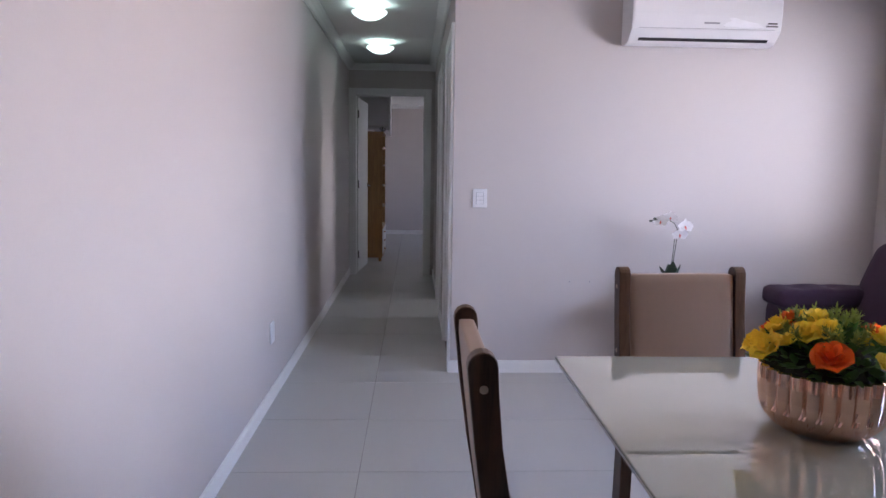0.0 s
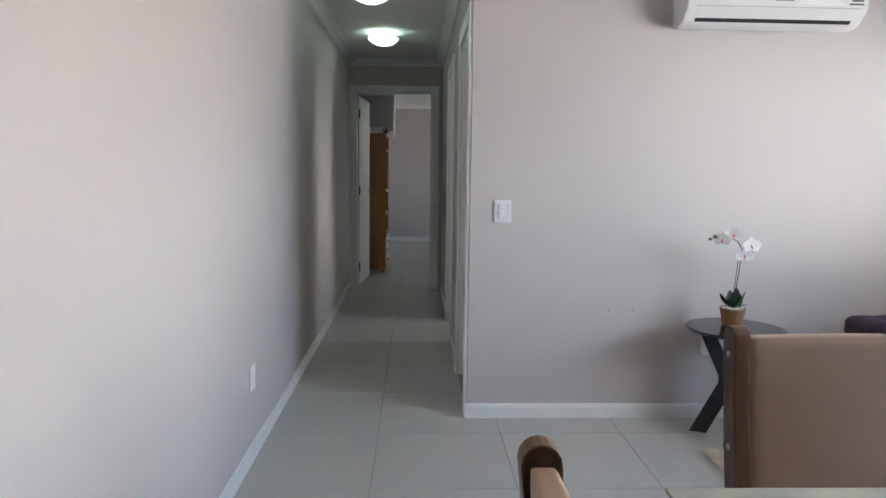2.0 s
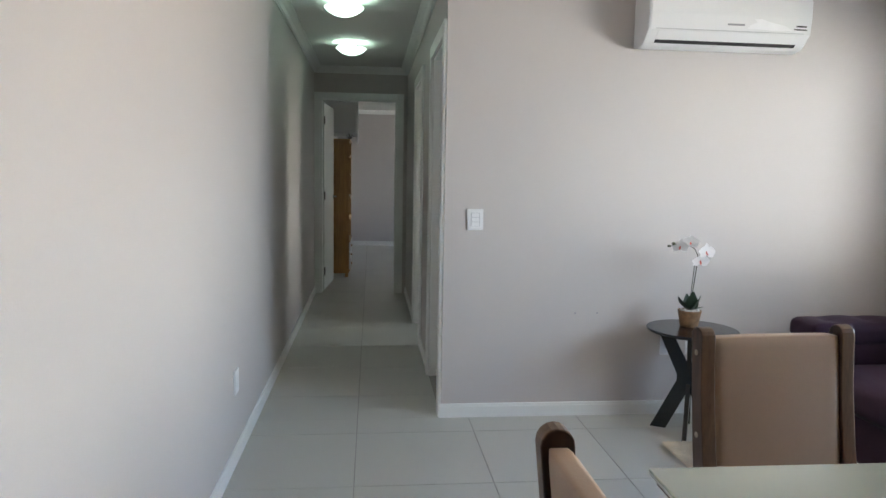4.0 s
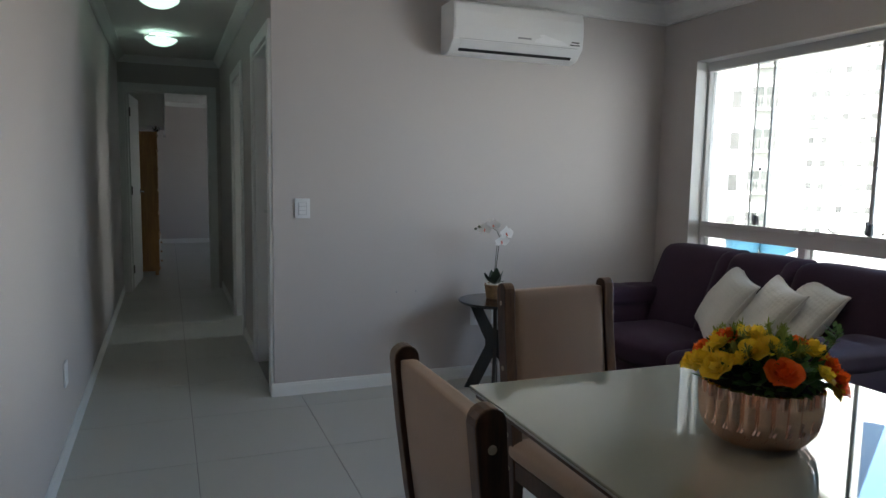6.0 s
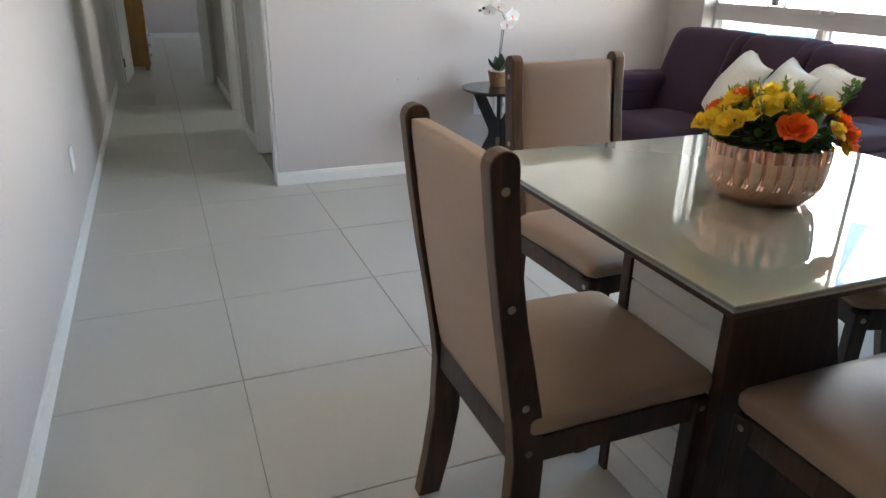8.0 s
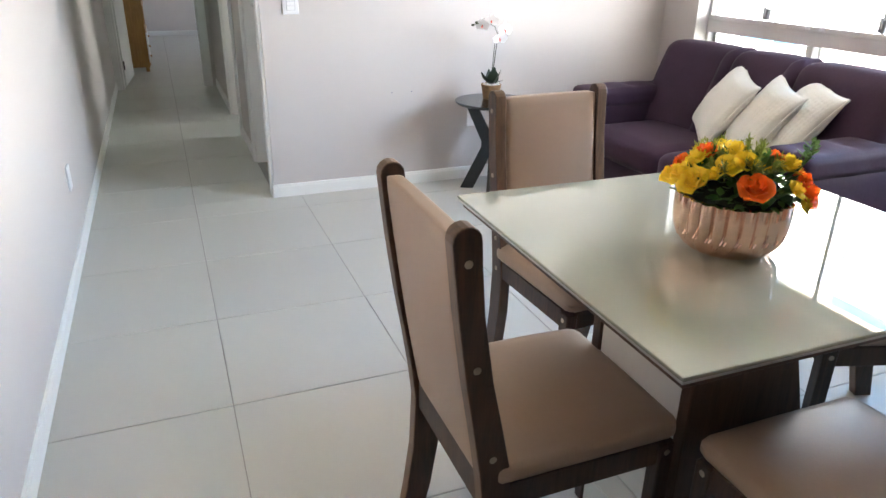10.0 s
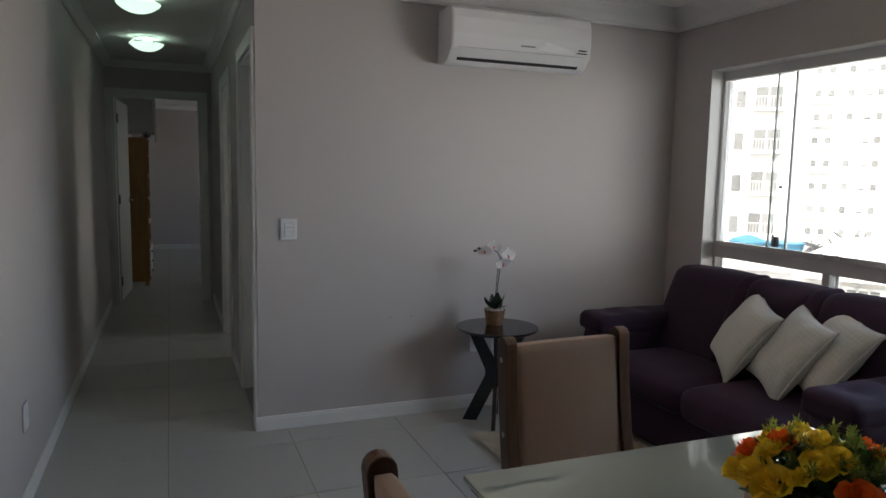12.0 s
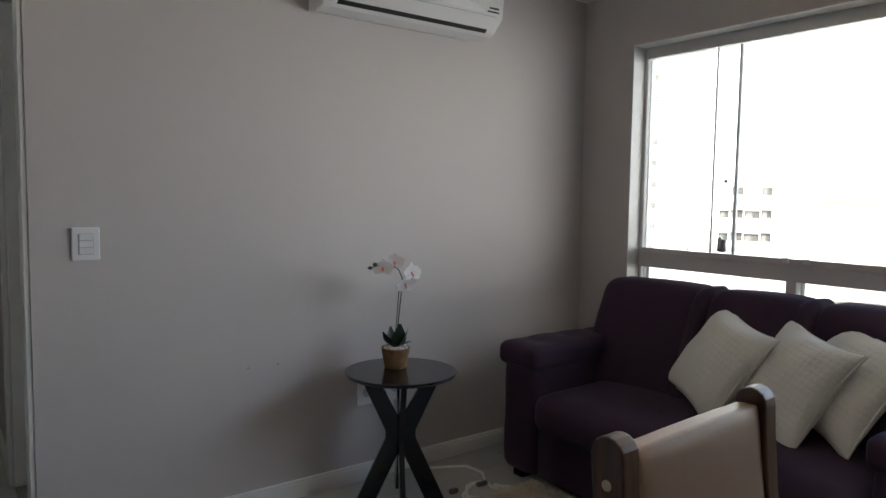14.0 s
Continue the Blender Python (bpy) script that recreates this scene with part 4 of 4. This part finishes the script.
for a in (-29, 61):
    bm = bmesh.new()
    left = [xo[0], xo[1], xo[2], xo[11], xo[12], xo[13], xo[14], xo[15]]
    right = [xo[3], xo[4], xo[5], xo[6], xo[7], xo[8], xo[9], xo[10]]
    prism(left, 0.022, bm=bm, axis="y", base=-0.011)
    prism(right, 0.022, bm=bm, axis="y", base=-0.011)
    prism([xo[2], xo[3], xo[10], xo[11]], 0.0215, bm=bm, axis="y", base=-0.01075)
    part("crossed_leg", bm, BLACK, st, m=pose(0, 0, 0.0 if a < 0 else 0.0002, 0, 0, a))

orc = thing("potted_orchid", (1.852, 4.298, 0.5477), 0, "artificial white orchid in a woven pot of pebbles", "plant")
part("pot", lathe([(0, 0), (0.041, 0), (0.045, 0.004), (0.051, 0.04), (0.058, 0.078), (0.060, 0.084), (0.058, 0.088), (0.054, 0.084), (0.052, 0.075), (0, 0.074)], 40,
                  wobble=lambda a, r, z: r + 0.0011 * math.sin(a * 20 + (1 if int(z * 125) % 2 else -1) * 1.57)), WICKER, orc, "brown woven pot", smooth=True)
rng = random.Random(3)
bm = bmesh.new()
for k in range(80):
    a, q = rng.uniform(0, 6.28), 0.047 * math.sqrt(rng.random())
    r = bmesh.ops.create_icosphere(bm, subdivisions=1, radius=rng.uniform(0.005, 0.008), matrix=Matrix.Translation((q * math.cos(a), q * math.sin(a), 0.078 + rng.uniform(0, 0.010))))
pb = part("pebbles", bm, PEBBLE, orc, "white pebbles filling the pot", smooth=True)
for a, L, w, b in ((200, 0.100, 0.050, 0.50), (262, 0.066, 0.074, 1.35), (318, 0.074, 0.062, 0.95), (342, 0.068, 0.026, 0.02), (90, 0.06, 0.055, 1.1)):
    part("leaf", leaf_bm(L, w, b, n=7), ORLEAF, orc, "broad dark green leaf", smooth=True, m=pose(0.006 * math.cos(radians(a)), 0.006 * math.sin(radians(a)), 0.085, 0, -18, a))
stem = [(0.004, 0, 0.08), (0.008, 0, 0.16), (0.016, -0.004, 0.25), (0.022, -0.008, 0.325), (0.022, -0.012, 0.375), (0.0, -0.018, 0.412), (-0.038, -0.024, 0.432), (-0.080, -0.028, 0.438), (-0.120, -0.030, 0.432), (-0.145, -0.032, 0.427)]
part("stem", tube(stem, 0.0026, 8, taper=0.7), STEM, orc, "thin dark arching stem", smooth=True)
part("support_stick", tube([(-0.004, 0.004, 0.08), (0.012, -0.006, 0.345)], 0.002, 6), STEM, orc)


def orchid_bloom(r):
    bm = bmesh.new()
    for a, L, w in ((90, 1.0, 0.75), (212, 1.0, 0.72), (328, 1.0, 0.72), (175, 1.08, 1.25), (5, 1.08, 1.25)):
        leaf_bm(r * L, r * w, 0.12, bm=bm, m=pose(0, 0, 0.002 if w > 1 else 0, 0, 0, a), n=6)
    return bm


for p, d, r in (((0.034, -0.016, 0.350), (0.0, -0.9, -0.25), 0.044), ((0.062, -0.018, 0.395), (0.15, -0.9, 0.1), 0.046), ((-0.030, -0.030, 0.445), (-0.35, -0.8, 0.35), 0.040), ((-0.088, -0.038, 0.425), (-0.6, -0.75, 0.05), 0.040)):
    m = facing(d, p)
    bl = part("bloom", orchid_bloom(r), PETALW, orc, "white orchid bloom", smooth=True, m=m)
    lip = bmesh.new()
    leaf_bm(r * 0.42, r * 0.3, 0.7, bm=lip, m=pose(0, 0, 0.003, 0, 0, 270), n=4)
    lathe([(0, r * 0.16), (r * 0.09, r * 0.10), (r * 0.07, 0.0)], 8, bm=lip)
    part("lip", lip, PINK, bl, "pink orchid lip", smooth=True)
for p in ((-0.122, -0.032, 0.440), (-0.145, -0.033, 0.427)):
    bm = bmesh.new()
    bmesh.ops.create_icosphere(bm, subdivisions=2, radius=0.008, matrix=Matrix.Translation(p) @ Matrix.Diagonal((1.3, 1, 0.9, 1)))
    part("bud", bm, STEM, orc, "dark closed bud", smooth=True)

# air conditioner
ac = thing("air_conditioner", (1.995, NY, 1.982), 0, "white wall-mounted split air conditioner", "air conditioner")
W2 = 0.433
side = [(0, 0.016), (-0.06, 0.006), (-0.118, 0.014), (-0.140, 0.026), (-0.196, 0.080), (-0.205, 0.16), (-0.204, 0.24), (-0.190, 0.288), (-0.165, 0.300), (0, 0.300)]
part("body", prism(side, 2 * W2, axis="x", base=-W2, bevel=0.006), PLASTIC, ac)
part("front_panel", prism([(-0.199, 0.088), (-0.2085, 0.16), (-0.2075, 0.24), (-0.195, 0.285), (-0.190, 0.285), (-0.195, 0.088)], 2 * W2 - 0.02, axis="x", base=-W2 + 0.010, bevel=0.0015), PLASTIC, ac, "glossy white front panel")
part("panel_gap", prism([(-0.1985, 0.0835), (-0.1990, 0.0870), (-0.194, 0.0870), (-0.194, 0.0835)], 2 * W2 - 0.08, axis="x", base=-W2 + 0.04), PLASTIC2, ac, "thin grey joint under the panel")
part("slot", prism([(-0.1400, 0.0235), (-0.1545, 0.0375), (-0.1505, 0.0405), (-0.1360, 0.0270)], 2 * W2 - 0.11, axis="x", base=-W2 + 0.055), DARKSLOT, ac, "dark air outlet slot")
part("flap", prism([(-0.1560, 0.0380), (-0.1985, 0.0795), (-0.1950, 0.0830), (-0.1520, 0.0415)], 2 * W2 - 0.11, axis="x", base=-W2 + 0.055, bevel=0.001), PLASTIC, ac, "white air flap")


def on_panel(name, outline, mat, label):
    """A thin print or film lying on the slanted lower front panel; outline in x and z."""
    bm = prism(outline, 0.0010, axis="y", base=-0.0016)
    for v in bm.verts:
        v.co.y += -0.199 - 0.128 * (v.co.z - 0.086)
    return part(name, bm, mat, ac, label)


def bar(x0, x1, z0, z1):
    return [(x0, z0), (x1, z0), (x1, z1), (x0, z1)]


on_panel("logo_bar", bar(-0.02, 0.07, 0.112, 0.121), GREYMARK, "small grey printed bar")
on_panel("label_bar", bar(W2 - 0.085, W2 - 0.030, 0.116, 0.123), DARKSLOT, "small dark printed bar")
on_panel("label_bar", bar(W2 - 0.095, W2 - 0.026, 0.101, 0.107), DARKSLOT, "small dark printed bar")
on_panel("film", [(0.085, 0.100), (0.14, 0.098), (0.22, 0.094), (0.33, 0.096), (0.31, 0.108), (0.285, 0.121), (0.25, 0.126), (0.20, 0.136), (0.155, 0.148), (0.12, 0.146), (0.135, 0.130), (0.10, 0.117)], FILM, "crumpled strip of clear protective film")

# rug
RX0, RX1, RY0, RY1 = 1.64, 2.40, 2.58, 4.025
rg = thing("rug", (RX0, RY0, 0), 0, "shaggy beige rug in front of the sofa", "rug")
part("backing", box(0, RX1 - RX0, 0, RY1 - RY0, 0.0005, 0.010), SHAG, rg)
rr = np.random.RandomState(4)
vs, fs = [], []
for k in range(15000):
    x, y = rr.rand() * (RX1 - RX0), rr.rand() ** 0.6 * (RY1 - RY0)
    if rr.rand() < 0.12:
        x = rr.rand() * 0.02
    if rr.rand() < 0.12:
        y = (RY1 - RY0) - rr.rand() * 0.02
    a, L, w = rr.rand() * 6.283, 0.022 + 0.022 * rr.rand(), 0.0022
    c, s = math.cos(a), math.sin(a)
    i = len(vs)
    vs += [(x - s * w, y + c * w, 0.009), (x + s * w, y - c * w, 0.009), (x + c * L * 0.5 + s * w, y + s * L * 0.5 - c * w, 0.026), (x + c * L * 0.5 - s * w, y + s * L * 0.5 + c * w, 0.026), (x + c * L, y + s * L, 0.012 + 0.016 * rr.rand())]
    fs += [(i, i + 1, i + 2, i + 3), (i + 3, i + 2, i + 4)]
me = bpy.data.meshes.new("shag")
me.from_pydata(vs, [], fs)
me.materials.append(SHAG)
pile = new("shag", me)
pile.parent = rg
pile["kind"] = "stuff"

# cable on the floor
cb = thing("power_cable", (2.15, 4.108, 0), 0, "loose white power cable coiled on the floor tiles", "cable")
pts = [(-0.20, 0.372, 0.385), (-0.19, 0.365, 0.22), (-0.15, 0.362, 0.05), (-0.06, 0.357, 0.006), (0.06, 0.30, 0.005), (0.145, 0.25, 0.005), (0.155, 0.15, 0.005)]
for k in range(28):
    a = 0.6 + k * 0.45
    pts.append((0.015 + (0.085 + 0.016 * math.sin(k * 1.3)) * math.cos(a) + 0.012 * (k // 14), -0.005 + (0.070 + 0.012 * math.cos(k * 0.8)) * math.sin(a), 0.006 + 0.0045 * (k // 14) + 0.001 * math.sin(k)))
pts += [(0.12, -0.01, 0.006), (0.175, -0.055, 0.005)]
part("cord", tube(pts, 0.0062, 8), CABLE, cb, smooth=True)
part("plug", box(-0.105, -0.065, 0.045, 0.065, 0.002, 0.022, bevel=0.004, seg=2), LATCH, cb, "small black plug")
part("plug", box(0.02, 0.075, 0.018, 0.038, 0.012, 0.030, bevel=0.004, seg=2), LATCH, cb, "small black plug")

# ---- outside ----
tagged(part("ground", box(-600, 900, -600, 900, -13, -12), GROUND), "hazy dry city ground far below the window", "ground", kind="structure")


def on(az, dist, z=0.0):
    """A place at a compass angle from +y towards +x, as the window sees it."""
    return Vector((0.2 + dist * math.sin(radians(az)), 0.8 + dist * math.cos(radians(az)), z))


def block(name, az, dist, width, depth, z0, z1, mat, label, face=None):
    """A flat-roofed building whose own -y side looks at the window; returns it with its wall."""
    c = on(az, dist)
    b = thing(name, (c.x, c.y, 0), -(face if face is not None else az), label, "building")
    part("wall", box(-width / 2, width / 2, 0, depth, z0, z1), mat, b)
    part("roof", box(-width / 2 - 0.25, width / 2 + 0.25, -0.25, depth + 0.25, z1, z1 + 0.35), ROOFING, b)
    return b


def windows(b, xs, zs, w, h, mat, sill=True):
    for x in xs:
        for z in zs:
            wd = part("window", box(x - w / 2 - 0.06, x + w / 2 + 0.06, -0.06, 0.0, z - 0.06, z + h + 0.06), FACADE, b)
            part("pane", box(x - w / 2, x + w / 2, -0.075, -0.061, z, z + h), mat, wd)
            if sill:
                part("sill", box(x - w / 2 - 0.15, x + w / 2 + 0.15, -0.25, 0.0, z - 0.16, z - 0.061), FACADE, wd)


A = block("apartment_tower", 50.65, 97, 12.2, 14, -12, 46, FACADE, "tall white apartment tower with rows of small windows")
zsA = [-5.4 + 2.8 * k for k in range(11)]
windows(A, (-5.6, -3.75, -1.9, -0.5, 1.6, 3.4, 4.6), zsA, 0.66, 0.80, PANE, sill=False)
for z in zsA:
    part("canopy", box(-2.7, 0.3, -0.35, 0, z - 0.75, z - 0.62), FACADE, A)
    part("louvre", box(2.95, 3.85, -0.16, -0.08, z + 0.30, z + 0.36), FACADE, A)
    part("louvre", box(2.95, 3.85, -0.16, -0.08, z + 0.55, z + 0.61), FACADE, A)
B = block("apartment_block", 43.0, 54, 10.6, 10, -12, 26, FACADE, "white apartment block with barred balcony windows")
zsB = [-8.4 + 2.95 * k for k in range(9)]
windows(B, (1.32,), zsB, 0.62, 1.2, PANE, sill=False)
windows(B, (2.67, 3.57), zsB, 0.82, 1.45, PANE, sill=False)
for z in zsB:
    part("ledge", box(2.07, 4.17, -0.45, 0, z - 0.22, z - 0.10), FACADE, B)
    for k in range(10):
        x = 2.25 + k * 0.19
        part("bar", box(x - 0.02, x + 0.02, -0.40, -0.37, z - 0.10, z + 0.72), ROOFING, B)
    part("bar_rail", box(2.15, 4.09, -0.41, -0.36, z + 0.72, z + 0.78), ROOFING, B)
C = block("balcony_block", 60.2, 98, 7.0, 10, -12, 3.55, FACADE, "distant pale block with balconies and painted dark recesses")
for k in range(5):
    z = 2.05 - 2.95 * k
    # flat dark slabs on the wall stand for shade inside the balconies
    for x0, x1, h in ((-3.3, -2.2, 0.95), (-1.9, -0.5, 1.1), (-0.3, 1.5, 0.95), (1.7, 2.9, 1.1)):
        if k or x0 in (-1.9, 1.7):
            part("recess", box(x0, x1, -0.06, -0.002, z, z + h), SCRAP_AND_SHADE, C)
            part("glass_door", box(x0 + 0.12, (x0 + x1) / 2, -0.10, -0.061, z, z + h - 0.12), PANE, C)
    part("balcony", box(-3.4, 3.0, -1.2, 0, z - 0.75, z - 0.15), FACADE, C)
    part("balcony_rail", box(-3.4, 3.0, -1.2, -1.14, z + 0.02, z + 0.08), ROOFING, C)
    for x in (-3.3, -1.73, -0.16, 1.41, 2.9):
        part("rail_post", box(x - 0.03, x + 0.03, -1.195, -1.145, z - 0.15, z + 0.02), ROOFING, C)
Dd = block("warehouse", 70.9, 105, 26, 20, -12, 1.5, FACADE2, "distant long cream building with a flat roof")
windows(Dd, (-9, -3.5, 2, 7.5), (-2.4,), 2.0, 0.4, PANE)
E_ = block("low_house", 58.5, 17, 5.4, 8, -12, -0.75, FACADE, "low white house with a flat roof and a wide window")
windows(E_, (-1.80, -1.58, -1.36), (-1.30,), 0.17, 0.36, PANE, sill=False)
F = block("roof_terrace", 47.0, 25, 9, 10, -12, -1.60, FACADE, "low building whose flat roof carries water tanks")
rng = random.Random(9)
bm = bmesh.new()
for k in range(260):
    c = Vector((rng.uniform(1.2, 4.2), rng.uniform(0.4, 4.0), -1.2 + rng.uniform(0, 0.32)))
    L = rng.uniform(0.2, 0.9)
    d = Vector((rng.gauss(0, 1), rng.gauss(0, 0.6), rng.gauss(0, 0.25))).normalized() * L
    tube([c, c + d], rng.uniform(0.012, 0.04), 5, bm=bm)
rb = part("roof_debris", bm, SCRAP_AND_SHADE, None, m=F.matrix_basis.copy())
tagged(rb, "tangled dark pipes and scrap on a flat roof", "debris", kind="stuff")


def water_tank(at, r, h, peak):
    t = thing("water_tank", at, 0, "blue plastic rooftop water tank with a lid", "water tank", "rooftop water tanks")
    part("vessel", lathe([(0, 0), (r * 0.82, 0), (r * 0.84, 0.03), (r * 0.98, h * 0.92), (r, h * 0.93), (r, h), (0, h)], 32), TANK, t)
    lid = [(r * 1.03, h + 0.002), (r * 1.03, h + 0.05), (r * 0.85, h + 0.05 + peak * 0.35), (r * 0.2, h + 0.05 + peak), (0, h + 0.05 + peak)]
    part("lid", lathe(lid, 32), TANK, t)
    return t


fm = F.matrix_basis
for x, y, r, h, pk in ((-0.70, 0.9, 0.60, 0.46, 0.20), (0.40, 1.1, 0.66, 0.46, 0.02)):
    water_tank(fm @ Vector((x, y, -1.25)), r, h, pk)

# added glowing sheet stands in for pale bright haze where the city meets the sky
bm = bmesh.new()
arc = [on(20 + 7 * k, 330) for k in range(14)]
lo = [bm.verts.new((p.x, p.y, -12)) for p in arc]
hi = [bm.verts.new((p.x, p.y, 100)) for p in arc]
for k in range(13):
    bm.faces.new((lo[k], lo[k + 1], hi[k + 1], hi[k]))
tagged(part("backdrop", bm, SKY_GLOW), "glowing white sheet standing in for bright hazy sky on the horizon", "backdrop", kind="structure")

# ---- floor tiles, last ----
TS, GAP, TX, TY = 0.601, 0.0035, 0.1215, 3.7005
TILES = {}


def tile_mesh(w, d):
    key = (round(w, 3), round(d, 3))
    if key not in TILES:
        bm = box(-w / 2, w / 2, -d / 2, d / 2, -0.008, 0.0)
        es = [e for e in bm.edges if all(v.co.z > -0.001 for v in e.verts)]
        bmesh.ops.bevel(bm, geom=es, offset=0.0012, segments=1, affect="EDGES")
        me = bpy.data.meshes.new("tile")
        bm.to_mesh(me)
        bm.free()
        me.materials.append(TILE)
        TILES[key] = me
    return TILES[key]


def lay(x0, x1, y0, y1):
    for i in range(math.floor((x0 - TX) / TS), math.ceil((x1 - TX) / TS)):
        for j in range(math.floor((y0 - TY) / TS), math.ceil((y1 - TY) / TS)):
            a, b = max(x0, TX + i * TS + GAP / 2), min(x1, TX + (i + 1) * TS - GAP / 2)
            c, d = max(y0, TY + j * TS + GAP / 2), min(y1, TY + (j + 1) * TS - GAP / 2)
            if b - a > 0.02 and d - c > 0.02:
                t = new("tile", tile_mesh(b - a, d - c))
                t.parent = floor
                t.location = ((a + b) / 2, (c + d) / 2, 0)


lay(WX, EX, SY, NY)
lay(WX, HX, NY, DY)
lay(WX, EX, DY + 0.14, FY)
lay(OX0, OX1, DY, DY + 0.14)
lay(HX, 0.715, D2[0], D2[1])
lay(0.715, EX, 5.80, DY)
